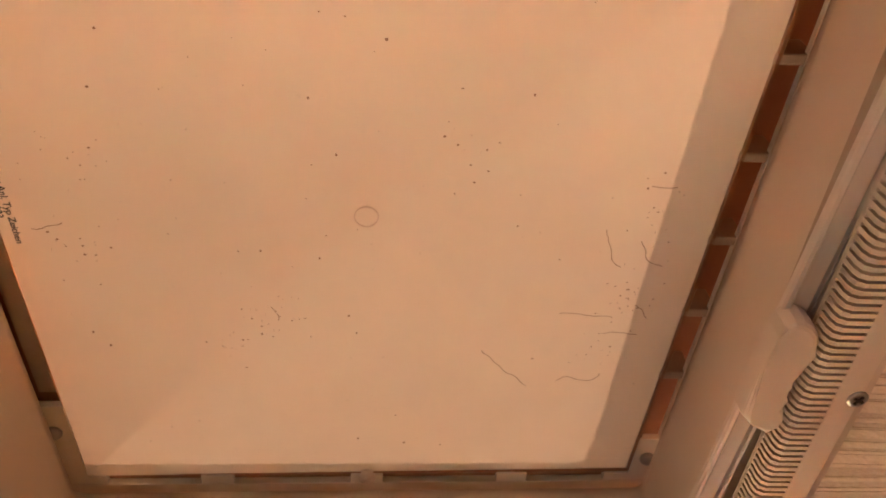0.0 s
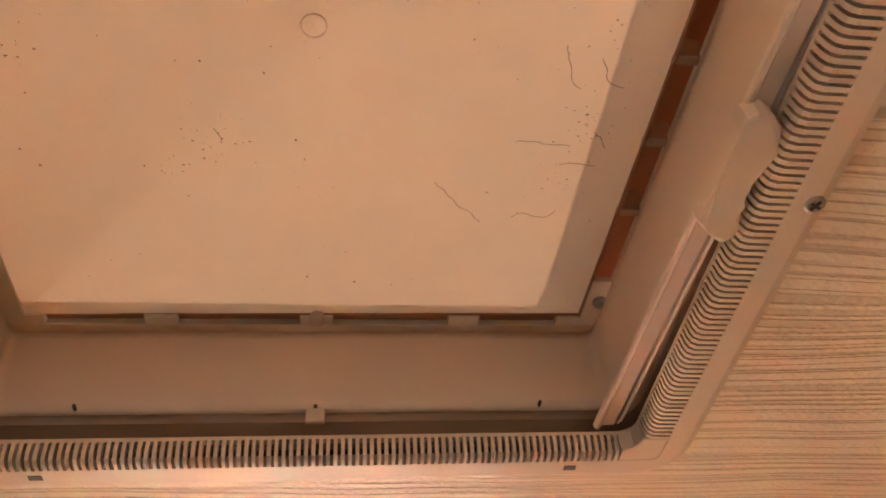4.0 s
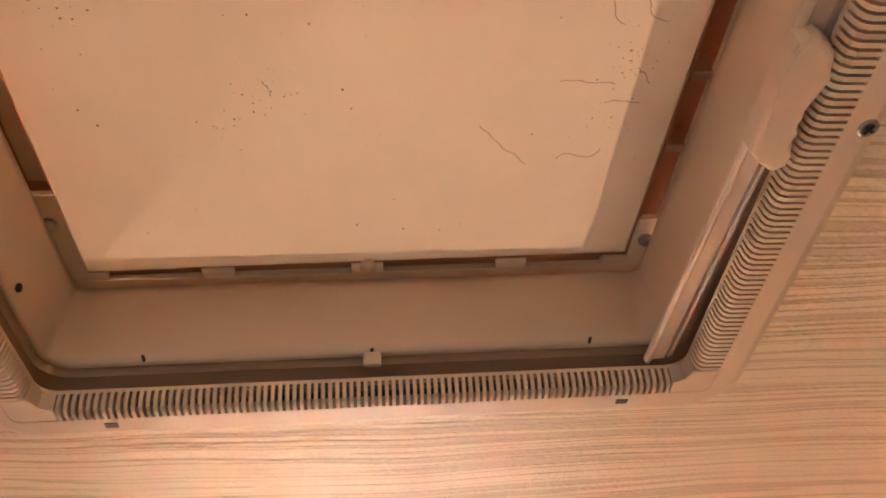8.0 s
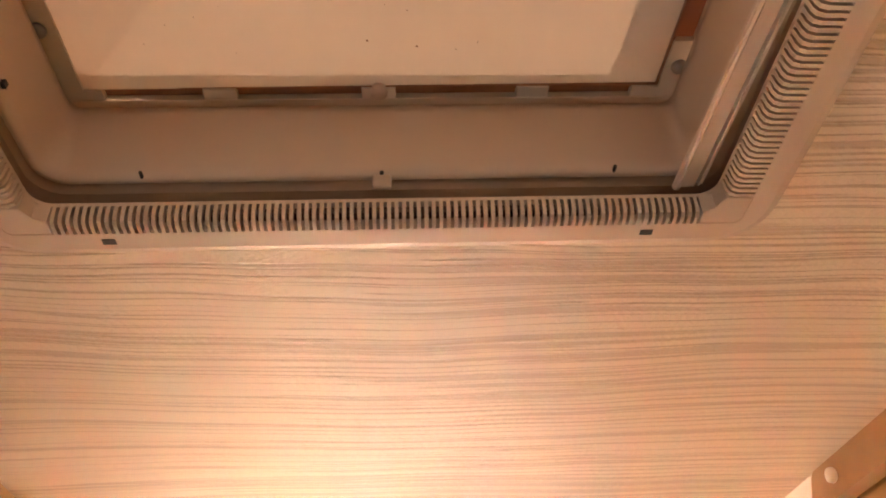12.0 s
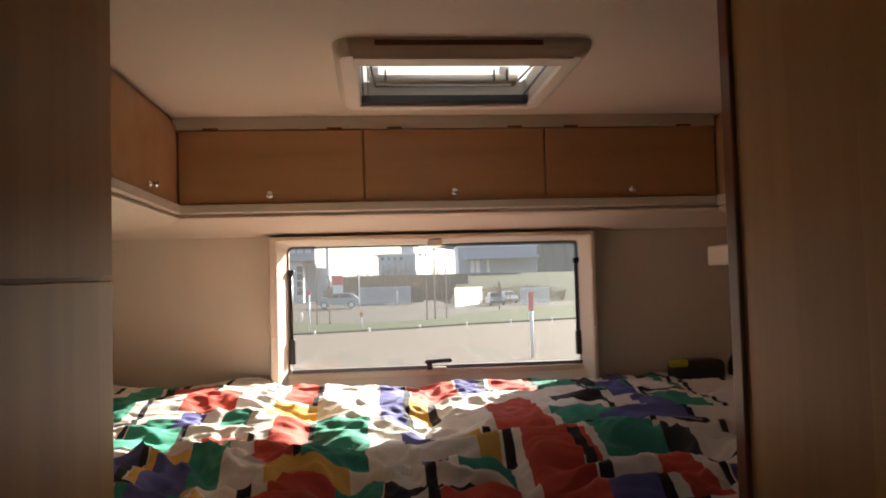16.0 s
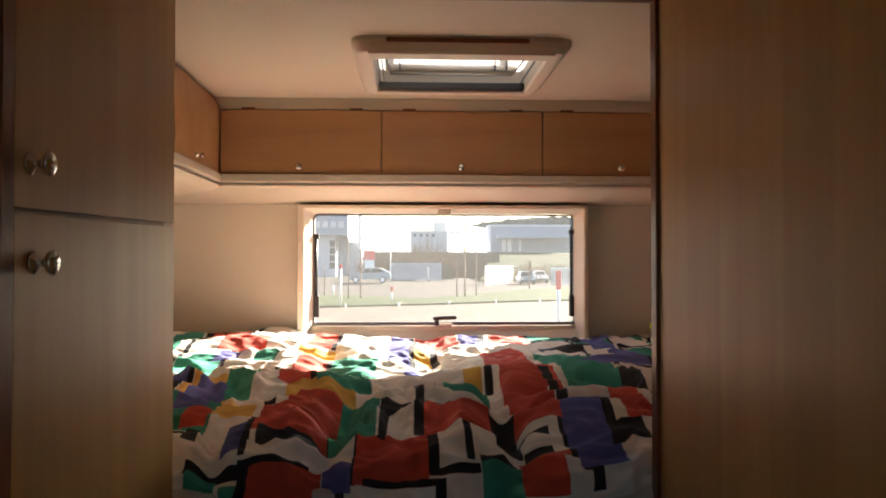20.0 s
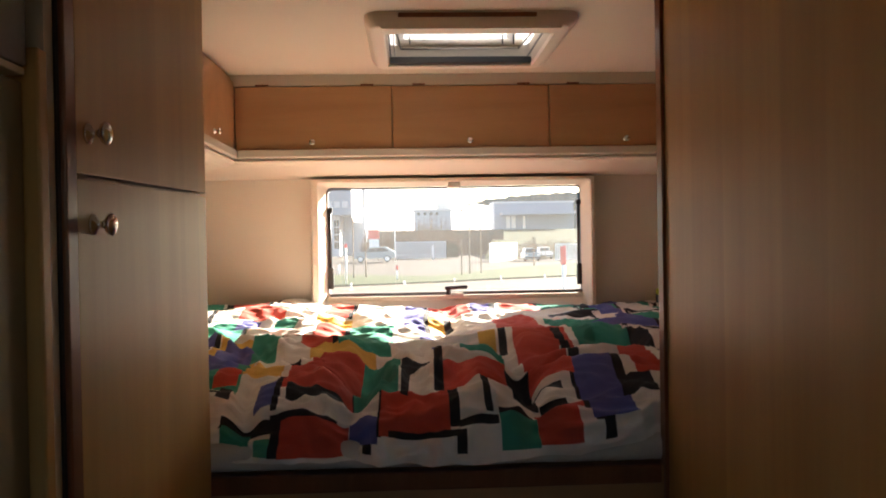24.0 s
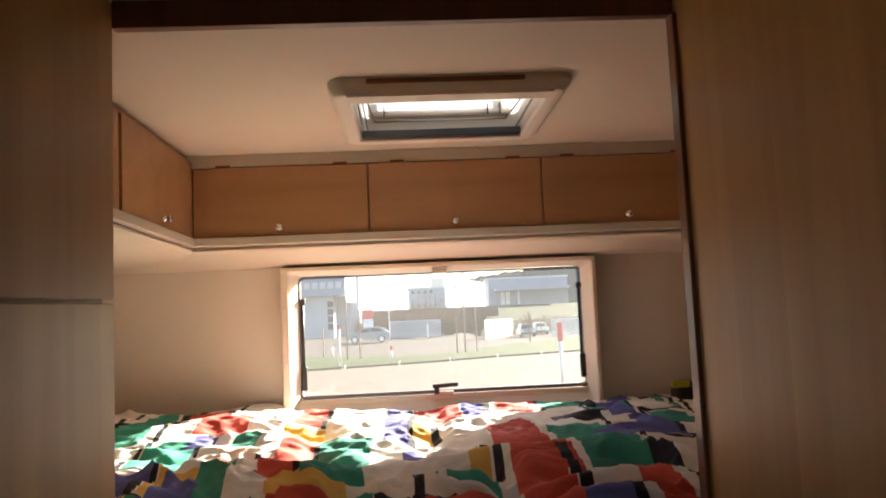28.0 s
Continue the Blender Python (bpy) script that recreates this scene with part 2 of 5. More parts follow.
def soil(m, color):
    """Dust smudges and fine dirt on an acrylic panel."""
    nt = m.node_tree
    N, L = nt.nodes.new, nt.links.new
    p = nt.nodes["Principled BSDF"]
    tc = N("ShaderNodeTexCoord")
    ma = N("ShaderNodeMapping")
    ma.inputs["Scale"].default_value = (55, 34, 1)
    ma.inputs["Rotation"].default_value = (0, 0, 0.7)
    L(tc.outputs["Object"], ma.inputs[0])
    fine, wide = N("ShaderNodeTexNoise"), N("ShaderNodeTexNoise")
    fine.inputs["Scale"].default_value, fine.inputs["Detail"].default_value, fine.inputs["Roughness"].default_value = 1.0, 9.0, 0.72
    wide.inputs["Scale"].default_value, wide.inputs["Detail"].default_value = 9.0, 4.0
    L(ma.outputs[0], fine.inputs["Vector"])
    L(tc.outputs["Object"], wide.inputs["Vector"])
    r1, r2 = N("ShaderNodeMapRange"), N("ShaderNodeMapRange")
    r1.inputs[1].default_value, r1.inputs[2].default_value = 0.66, 0.78
    r1.inputs[4].default_value = 0.5
    r2.inputs[1].default_value, r2.inputs[2].default_value = 0.40, 0.75
    r2.inputs[4].default_value = 0.16
    L(fine.outputs[0], r1.inputs[0])
    L(wide.outputs[0], r2.inputs[0])
    ad = N("ShaderNodeMath")
    ad.use_clamp = True
    L(r1.outputs[0], ad.inputs[0])
    L(r2.outputs[0], ad.inputs[1])
    mx = N("ShaderNodeMix")
    mx.data_type = "RGBA"
    mx.inputs[6].default_value, mx.inputs[7].default_value = (*color, 1), (color[0] * 0.62, color[1] * 0.55, color[2] * 0.5, 1)
    L(ad.outputs[0], mx.inputs[0])
    L(mx.outputs[2], p.inputs["Base Color"])


soil(M_LID, (0.73, 0.60, 0.46))

M_SLOT = milky("rust-brown lid shell", (0.30, 0.125, 0.055), 0.006, (0.62, 0.25, 0.11))


def hazed_glass(name, share, tint=(0.8, 0.8, 0.8)):
    """Scratched acrylic: clear, with a little scattered light."""
    m, nt, p = nodes_of(name)
    cl = nt.nodes.new("ShaderNodeBsdfTransparent")
    tr = nt.nodes.new("ShaderNodeBsdfTranslucent")
    tr.inputs[0].default_value = (*tint, 1)
    gl = nt.nodes.new("ShaderNodeBsdfGlossy")
    gl.inputs["Roughness"].default_value = 0.02
    m1, m2 = nt.nodes.new("ShaderNodeMixShader"), nt.nodes.new("ShaderNodeMixShader")
    m1.inputs[0].default_value, m2.inputs[0].default_value = share, 0.03
    nt.links.new(cl.outputs[0], m1.inputs[1])
    nt.links.new(tr.outputs[0], m1.inputs[2])
    nt.links.new(m1.outputs[0], m2.inputs[1])
    nt.links.new(gl.outputs[0], m2.inputs[2])
    nt.links.new(m2.outputs[0], nt.nodes["Material Output"].inputs[0])
    return m


M_RLID = hazed_glass("hazy lid acrylic", 0.14)
M_DOMEPANE = hazed_glass("hazy dome acrylic", 0.6, (0.8, 0.72, 0.62))
M_DOME = hazed_glass("milky dome acrylic", 1.0, (0.20, 0.205, 0.215))
M_PANE = hazed_glass("scratched window acrylic", 0.021)
M_YELLOW = surface("yellow rubber", (0.55, 0.5, 0.02), 0.5)
M_DIRT = surface("dried insect specks", (0.24, 0.12, 0.065), 0.8, vary=0.5, scale=(90, 90, 90))
M_INK = surface("black print", (0.015, 0.013, 0.013), 0.5, bump=0.0)


# ---- builders ----
BASE = {}


def thing(name, at, label, category, group="", kind=""):
    ob = new(name)
    ob.location = at
    BASE[ob.name] = Vector(at)
    return tagged(ob, label, category, group, kind)


def part(name, bm, material, parent, label="", smooth=False):
    """Links a bmesh, built in world coordinates, as one mesh under a thing or part."""
    me = bpy.data.meshes.new(name)
    base = BASE[parent.name]
    bmesh.ops.translate(bm, verts=bm.verts, vec=-base)
    bmesh.ops.recalc_face_normals(bm, faces=bm.faces)
    bm.to_mesh(me)
    bm.free()
    for m in (material if isinstance(material, (list, tuple)) else [material]):
        me.materials.append(m)
    if smooth:
        me.shade_smooth()
    ob = new(name, me)
    ob.parent = parent
    BASE[ob.name] = base
    if label:
        ob["label"] = label
    return ob


def solid(name, bm, material, label="", category="", kind="structure", smooth=False):
    """A single-mesh thing whose origin is at its base."""
    pts = [v.co for v in bm.verts]
    at = Vector(((min(p.x for p in pts) + max(p.x for p in pts)) / 2, (min(p.y for p in pts) + max(p.y for p in pts)) / 2, min(p.z for p in pts)))
    me = bpy.data.meshes.new(name)
    bmesh.ops.translate(bm, verts=bm.verts, vec=-at)
    bmesh.ops.recalc_face_normals(bm, faces=bm.faces)
    bm.to_mesh(me)
    bm.free()
    for m in (material if isinstance(material, (list, tuple)) else [material]):
        me.materials.append(m)
    if smooth:
        me.shade_smooth()
    ob = new(name, me)
    ob.location = at
    BASE[ob.name] = at
    return tagged(ob, label, category, "", kind)


def mesh():
    return bmesh.new()


def box(bm, x0, x1, y0, y1, z0, z1, bevel=0.0, seg=2):
    r = bmesh.ops.create_cube(bm, size=1.0, matrix=Matrix.Translation(((x0 + x1) / 2, (y0 + y1) / 2, (z0 + z1) / 2)) @ Matrix.Diagonal((abs(x1 - x0), abs(y1 - y0), abs(z1 - z0), 1)))
    if bevel:
        es = {e for v in r["verts"] for e in v.link_edges}
        bmesh.ops.bevel(bm, geom=list(es), offset=bevel, segments=seg, affect="EDGES", profile=0.5)
    return bm


def rod(bm, a, b, r, r2=None, n=12):
    a, b = Vector(a), Vector(b)
    d = b - a
    m = Matrix.Translation((a + b) / 2) @ d.to_track_quat("Z", "Y").to_matrix().to_4x4()
    bmesh.ops.create_cone(bm, cap_ends=True, segments=n, radius1=r, radius2=r if r2 is None else r2, depth=d.length, matrix=m)
    return bm


def ball(bm, c, r, sx=1, sy=1, sz=1, n=12):
    bmesh.ops.create_uvsphere(bm, u_segments=n, v_segments=max(6, n // 2), radius=r, matrix=Matrix.Translation(c) @ Matrix.Diagonal((sx, sy, sz, 1)))
    return bm


def lathe(bm, profile, m, n=20):
    """Turns (radius, height) pairs round z and places them by m."""
    rings = []
    for r, h in profile:
        rings.append([bm.verts.new(m @ Vector((r * math.cos(2 * math.pi * k / n), r * math.sin(2 * math.pi * k / n), h))) for k in range(n)])
    for a, b in zip(rings, rings[1:]):
        for k in range(n):
            bm.faces.new((a[k], a[(k + 1) % n], b[(k + 1) % n], b[k]))
    bm.faces.new(rings[0])
    bm.faces.new(rings[-1])
    return bm


def prism(bm, poly, axis, a, b):
    """A polygon in the two other axes, drawn out along axis from a to b."""
    def at(p, v):
        return {"x": (v, p[0], p[1]), "y": (p[0], v, p[1]), "z": (p[0], p[1], v)}[axis]
    lo = [bm.verts.new(at(p, a)) for p in poly]
    hi = [bm.verts.new(at(p, b)) for p in poly]
    n = len(poly)
    for k in range(n):
        bm.faces.new((lo[k], lo[(k + 1) % n], hi[(k + 1) % n], hi[k]))
    bm.faces.new(lo)
    bm.faces.new(hi)
    return bm


def rrect(x0, x1, y0, y1, r, n=6):
    pts = []
    for cx, cy, s in ((x1 - r, y1 - r, 0), (x0 + r, y1 - r, 90), (x0 + r, y0 + r, 180), (x1 - r, y0 + r, 270)):
        for k in range(n + 1):
            a = radians(s + 90 * k / n)
            pts.append((cx + r * math.cos(a), cy + r * math.sin(a)))
    return pts


def ring(bm, loops):
    """Skins successive closed loops of 3D points of equal count."""
    vs = [[bm.verts.new(p) for p in lp] for lp in loops]
    n = len(loops[0])
    for a, b in zip(vs, vs[1:]):
        for k in range(n):
            bm.faces.new((a[k], a[(k + 1) % n], b[(k + 1) % n], b[k]))
    return vs


def moulded(bm, x0, x1, y0, y1, steps, r):
    """A rounded-rectangle moulding: steps of (inset, z) skinned in turn."""
    loops = []
    for inset, z in steps:
        rr = max(0.002, r - inset * 0.8)
        loops.append([(px, py, z) for px, py in rrect(x0 + inset, x1 - inset, y0 + inset, y1 - inset, rr)])
    return ring(bm, loops)


def wall_with_hole(bm, axis, at, thick, a0, a1, z0, z1, holes):
    """An upright slab (normal along axis) with rectangular openings (a_lo, a_hi, z_lo, z_hi)."""
    cuts_a = sorted({a0, a1, *(v for h in holes for v in h[:2])})
    cuts_z = sorted({z0, z1, *(v for h in holes for v in h[2:])})
    for i in range(len(cuts_a) - 1):
        for j in range(len(cuts_z) - 1):
            ca, cz = (cuts_a[i] + cuts_a[i + 1]) / 2, (cuts_z[j] + cuts_z[j + 1]) / 2
            if any(h[0] < ca < h[1] and h[2] < cz < h[3] for h in holes):
                continue
            if axis == "y":
                box(bm, cuts_a[i], cuts_a[i + 1], at, at + thick, cuts_z[j], cuts_z[j + 1])
            else:
                box(bm, at, at + thick, cuts_a[i], cuts_a[i + 1], cuts_z[j], cuts_z[j + 1])
    bmesh.ops.remove_doubles(bm, verts=bm.verts, dist=1e-5)
    inner = [f for f in bm.faces if sum(1 for g in bm.faces if g is not f and (g.calc_center_median() - f.calc_center_median()).length < 1e-5)]
    bmesh.ops.delete(bm, geom=inner, context="FACES")
    return bm


def slab_with_hole(bm, x0, x1, y0, y1, z0, z1, hole, turn=0.0):
    hx0, hx1, hy0, hy1 = hole
    outer = [(x0, y0), (x1, y0), (x1, y1), (x0, y1)]
    mx_, my_, ca, sa = (hx0 + hx1) / 2, (hy0 + hy1) / 2, math.cos(radians(turn)), math.sin(radians(turn))
    inner = [(mx_ + (a - mx_) * ca - (b - my_) * sa, my_ + (a - mx_) * sa + (b - my_) * ca) for a, b in ((hx0, hy0), (hx1, hy0), (hx1, hy1), (hx0, hy1))]
    vs = {}
    for z in (z0, z1):
        vs[z] = [[bm.verts.new((*p, z)) for p in lp] for lp in (outer, inner)]
    for k in range(4):
        j = (k + 1) % 4
        for z in (z0, z1):
            o, i = vs[z]
            bm.faces.new((o[k], o[j], i[j], i[k]))
        for q in (0, 1):
            a, b = vs[z0][q], vs[z1][q]
            bm.faces.new((a[k], a[j], b[j], b[k]))
    return bm


# ---- plan ----
LEFT, RIGHT, REAR, FRONT = -1.05, 1.44, 1.66, -3.4
CEIL_F, CEIL_R = 1.98, 2.03
WARD_X, PANEL_X = -0.338, 0.587

# ---- structure ----
solid("floor", box(mesh(), LEFT, RIGHT, FRONT, REAR, -0.04, 0.0), M_FLOOR, "brown wood-look vinyl floor of the camper", "floor")
FH = (0.045, -1.090)   # front roof hatch centre
RH = (0.244, 0.83)    # rear roof hatch centre
solid("ceiling_front", slab_with_hole(mesh(), LEFT, RIGHT, FRONT, 0.012, CEIL_F, CEIL_F + 0.05, (FH[0] - 0.240, FH[0] + 0.240, FH[1] - 0.237, FH[1] + 0.237), -2.2), M_CEIL_FILM, "cream ceiling film embossed with wood-grain lines", "ceiling")
solid("ceiling_rear", slab_with_hole(mesh(), LEFT, RIGHT, 0.012, REAR + 0.1, CEIL_R, CEIL_R + 0.04, (RH[0] - 0.245, RH[0] + 0.245, RH[1] - 0.16, RH[1] + 0.29)), M_CEIL, "plain cream ceiling above the bed", "ceiling")
WIN = (-0.278, 0.797, 1.168, 1.620)
rear = wall_with_hole(mesh(), "y", REAR, 0.07, LEFT, RIGHT, 0.0, 2.2, [(WIN[0] - 0.005, WIN[1] + 0.005, WIN[2] - 0.005, WIN[3] + 0.005)])
solid("wall_rear", rear, M_CREAM, "cream rear wall with a wide window", "wall")
# the low opening is unseen, added to let light onto the corridor
solid("wall_left", wall_with_hole(mesh(), "x", LEFT - 0.05, 0.05, FRONT, REAR + 0.07, 0.0, 2.2, [(-1.68, -1.02, 0.05, 1.25)]), M_CREAM, "cream side wall", "wall")
solid("wall_right", wall_with_hole(mesh(), "x", RIGHT, 0.05, FRONT, REAR + 0.07, 0.0, 2.2, []), M_CREAM, "cream side wall", "wall")
# unseen end wall; its opening is added to brighten the interior
solid("wall_front", wall_with_hole(mesh(), "y", FRONT - 0.05, 0.05, LEFT - 0.05, RIGHT + 0.05, 0.0, 2.2, [(-0.65, 1.05, 1.42, 1.84)]), M_CREAM, "cream cab end wall", "wall")

# header, jamb and covings of the bedroom opening
solid("header_trim", box(mesh(), WARD_X - 0.002, PANEL_X, 0.0, 0.022, 1.934, CEIL_F, 0.002), M_EDGE, "dark cherry header edge across the bedroom opening", "trim")
solid("jamb_trim", box(mesh(), PANEL_X - 0.007, PANEL_X + 0.010, -0.012, 0.022, 0.0, 1.934, 0.003), M_EDGE, "dark cherry edge strip of the partition", "trim")
cove = prism(mesh(), [(PANEL_X, CEIL_F), (PANEL_X - 0.026, CEIL_F), (PANEL_X - 0.020, CEIL_F - 0.004), (PANEL_X - 0.009, CEIL_F - 0.010), (PANEL_X - 0.004, CEIL_F - 0.018), (PANEL_X, CEIL_F - 0.020)], "y", -0.40, -0.001)
solid("coving_trim", cove, M_PLASTIC_W, "ivory coving strip between wall and ceiling", "trim")

# corridor side: tall panel with a door leaf, and the board above it
solid("wall_corridor_right", box(mesh(), PANEL_X, PANEL_X + 0.03, -0.311, 0.0, 0.0, CEIL_F - 0.001), M_CHERRY_V, "tall cherry laminate partition beside the bed", "wall")
solid("wall_washroom", box(mesh(), PANEL_X + 0.006, PANEL_X + 0.03, -1.64, -0.312, 0.0, CEIL_F - 0.001), M_CHERRY_V, "cherry laminate washroom wall", "wall")
solid("wall_washroom_end", box(mesh(), PANEL_X + 0.031, RIGHT - 0.001, -1.64, -1.61, 0.0, CEIL_F - 0.001), M_CHERRY_V, "cherry laminate end wall of the washroom", "wall")
door = thing("door_1", (PANEL_X - 0.01, -0.75, 0.05), "closed cherry laminate washroom door", "door", kind="structure")
part("door_leaf", box(mesh(), PANEL_X - 0.006, PANEL_X + 0.005, -1.02, -0.313, 0.05, 1.9355, 0.002), M_CHERRY_V, door)
board = thing("lintel_board", (PANEL_X - 0.02, -0.9, 1.938), "cherry lintel board with a white screw cap", "board")
lb = prism(mesh(), [(-1.5, CEIL_F - 0.001), (-0.402, CEIL_F - 0.001), (-0.394, CEIL_F - 0.006), (-0.376, 1.9440), (-0.377, 1.9395), (-0.383, 1.9378), (-1.5, 1.9378)], "x", PANEL_X - 0.030, PANEL_X - 0.007)
part("panel", lb, M_CHERRY_H, board)
cap = lathe(mesh(), [(0.008, 0.0), (0.009, 0.002), (0.008, 0.006), (0.004, 0.0075)], Matrix.Translation((PANEL_X - 0.030, -0.440, 1.960)) @ Euler((0, radians(-90), 0)).to_matrix().to_4x4())
part("screw_cap", cap, M_PLASTIC_W, board, "ivory plastic screw cap", smooth=True)


# ---- knobs ----
def knob_mesh(bm, at, way, s=1.0):
    """A turned furniture knob with its rose plate, standing out along way."""
    m = Matrix.Translation(at) @ Vector(way).to_track_quat("Z", "Y").to_matrix().to_4x4() @ Matrix.Scale(s, 4)
    return lathe(bm, [(0.0130, 0.0), (0.0138, 0.002), (0.0125, 0.004), (0.006, 0.007), (0.0045, 0.012), (0.006, 0.016), (0.0125, 0.0195), (0.0150, 0.0235), (0.0140, 0.027), (0.008, 0.0295), (0.001, 0.030)], m, 24)


# ---- wardrobe beside the opening ----
ward = thing("wardrobe", (-0.62, -0.29, 0.0), "tall cherry laminate wardrobe with two stacked doors", "wardrobe")
part("carcass", box(mesh(), LEFT, WARD_X - 0.019, -0.625, 0.0, 0.0, CEIL_F - 0.002, 0.001), M_CHERRY_V, ward)
GAP_Z = 1.492


def sagged(bm):
    """The gap between the two doors runs a little downhill towards the knobs."""
    for v in bm.verts:
        if abs(v.co.z - GAP_Z) < 0.012:
            v.co.z += 0.021 * v.co.y
    return bm


up = part("upper_door", sagged(box(mesh(), WARD_X - 0.018, WARD_X, -0.598, 0.0, GAP_Z + 0.003, CEIL_F - 0.006, 0.0015)), M_CHERRY_V, ward)
lo = part("lower_door", sagged(box(mesh(), WARD_X - 0.018, WARD_X, -0.598, 0.0, 0.08, GAP_Z - 0.003, 0.0015)), M_CHERRY_V, ward)
part("knob", knob_mesh(mesh(), (WARD_X, -0.565, 1.535), (1, 0, 0)), M_CHROME, up, "chrome door knob", smooth=True)
part("knob", knob_mesh(mesh(), (WARD_X, -0.555, 1.420), (1, 0, 0)), M_CHROME, lo, "chrome door knob", smooth=True)
part("side_edge", box(mesh(), WARD_X - 0.012, WARD_X + 0.002, -0.632, -0.600, 0.0, CEIL_F - 0.004, 0.003), M_EDGE, ward, "dark cherry edge post")
# solid black strip stands in for the shade of the open gap
part("shadow_gap", box(mesh(), WARD_X - 0.030, WARD_X - 0.004, -0.6400, -0.6325, 0.0, CEIL_F - 0.004), M_BLACK, ward, "black strip for the shade in the gap")

# narrow wall, and the neighbouring unit with its appliance
solid("wall_corridor_left", box(mesh(), LEFT, WARD_X - 0.007, -0.662, -0.6405, 0.0, CEIL_F - 0.001), M_CREAM, "narrow cream wall strip beside the wardrobe", "wall")
unit = thing("tall_unit", (-0.65, -1.1, 0.0), "tall kitchen unit with an olive-grey door in a cherry frame", "cabinet")
part("end_post", box(mesh(), WARD_X - 0.040, WARD_X - 0.003, -0.685, -0.6625, 0.0, 1.615, 0.003), M_CHERRY_V, unit, "cherry frame post")
part("carcass", box(mesh(), LEFT, WARD_X - 0.050, -0.98, -0.686, 0.0, 1.58, 0.002), M_CHERRY_V, unit)
part("door", box(mesh(), WARD_X - 0.0495, WARD_X - 0.020, -0.98, -0.688, 0.04, 1.575, 0.002), M_OLIVE, unit, "olive-grey door leaf")
appl = thing("appliance", (-0.6, -1.1, 1.585), "dark grey appliance front above the tall unit", "appliance")
part("body", box(mesh(), LEFT, WARD_X - 0.012, -0.98, -0.690, 1.590, CEIL_F - 0.001, 0.004), M_BLIND, appl)
part("base_trim", box(mesh(), LEFT, WARD_X - 0.014, -0.98, -0.692, 1.581, 1.5895, 0.002), M_CREAM, appl, "pale trim under the appliance")


# ---- overhead lockers ----
def locker(name, label, group, door_box, body, knob_at, way, hinges, mat):
    x0, x1, y0, y1, z0, z1 = door_box
    th = thing(name, ((x0 + x1) / 2, (y0 + y1) / 2, z0), label, "cabinet", group)
    part("carcass", box(mesh(), *body), mat, th)
    leaf = part("door", box(mesh(), *door_box, 0.003), mat, th)
    part("knob", knob_mesh(mesh(), knob_at, way, 0.8), M_CHROME, leaf, "chrome knob", smooth=True)
    for hx, hy in hinges:
        if abs(way[1]) > 0.5:
            part("hinge", box(mesh(), hx - 0.024, hx + 0.024, y0 - 0.004, y0 + 0.006, z1 + 0.001, z1 + 0.008, 0.001), M_EDGE, th, "dark hinge leaf")
    return th


LZ0, LZ1, LY = 1.746, 1.984, 1.385
for cx, x0, x1, hs in ((-0.295, -0.582, 0.006, (-0.48, -0.085)), (0.302, 0.010, 0.606, (0.11, 0.51)), (0.902, 0.610, 1.195, (0.70, 1.09))):
    locker("overhead_locker", "cherry overhead locker door with a chrome knob above the rear window", "lockers above the rear window", (x0, x1, LY, LY + 0.018, LZ0, LZ1), (x0 - 0.0015, x1 + 0.0015, LY + 0.020, REAR - 0.001, LZ0 - 0.001, CEIL_R - 0.001), (cx, LY, 1.773), (0, -1, 0), [(h, 0) for h in hs], M_CHERRY_H)
solid("top_rail_trim", box(mesh(), -0.60, 1.20, LY + 0.004, LY + 0.019, LZ1 + 0.002, CEIL_R - 0.001, 0.001), M_RAIL, "grey-cream rail above the locker doors", "trim")
# valance under the lockers: lip, then a panel leaning back to the wall
def valance(name, face, wall, axis, a, b):
    """A rail under the locker doors and, below a thin gap, a cream panel leaning back to the wall."""
    d = 1 if wall > face else -1
    rail_ = [(face - d * 0.010, 1.7445), (face + d * 0.10, 1.7445), (face + d * 0.10, 1.7150), (face - d * 0.004, 1.7150), (face - d * 0.010, 1.7200)]
    low = [(face + d * 0.004, 1.7128), (wall - d * 0.001, 1.7128), (wall - d * 0.001, 1.6555), (wall - d * 0.03, 1.6580), (face + d * 0.05, 1.6860), (face + d * 0.010, 1.6950), (face - d * 0.002, 1.7030)]
    solid(name + "_rail", prism(mesh(), rail_, axis, a, b), M_RAIL, "grey-cream rail under the locker doors", "trim")
    solid(name + "_panel", prism(mesh(), low, axis, a, b), M_CEIL, "cream panel sloping from the lockers to the wall", "trim")


valance("valance_rear", LY, REAR, "x", LEFT, RIGHT)

SX = -0.585
locker("overhead_locker", "cherry side locker door with a chrome knob, over the bed", "lockers along the side wall", (SX - 0.018, SX, 0.735, LY - 0.004, LZ0, LZ1 + 0.02), (LEFT + 0.001, SX - 0.020, 0.722, REAR - 0.001, LZ0 - 0.001, CEIL_R - 0.001), (SX, 1.076, 1.775), (1, 0, 0), [], M_CHERRY_H)
locker("overhead_locker", "cherry side locker door set back near the wardrobe", "lockers along the side wall", (SX - 0.018, SX, 0.05, 0.715, LZ0, LZ1 + 0.02), (LEFT + 0.001, SX - 0.020, 0.03, 0.720, LZ0 - 0.001, CEIL_R - 0.001), (SX, 0.40, 1.775), (1, 0, 0), [], M_CHERRY_H)
valance("valance_side", SX, LEFT, "y", 0.03, REAR - 0.002)
RX = 1.20
locker("overhead_locker", "cherry side locker door over the bed head", "lockers along the side wall", (RX, RX + 0.018, 0.60, LY - 0.004, LZ0, LZ1 + 0.02), (RX + 0.020, RIGHT - 0.001, 0.03, REAR - 0.001, LZ0 - 0.001, CEIL_R - 0.001), (RX, 1.0, 1.775), (-1, 0, 0), [], M_CHERRY_H)
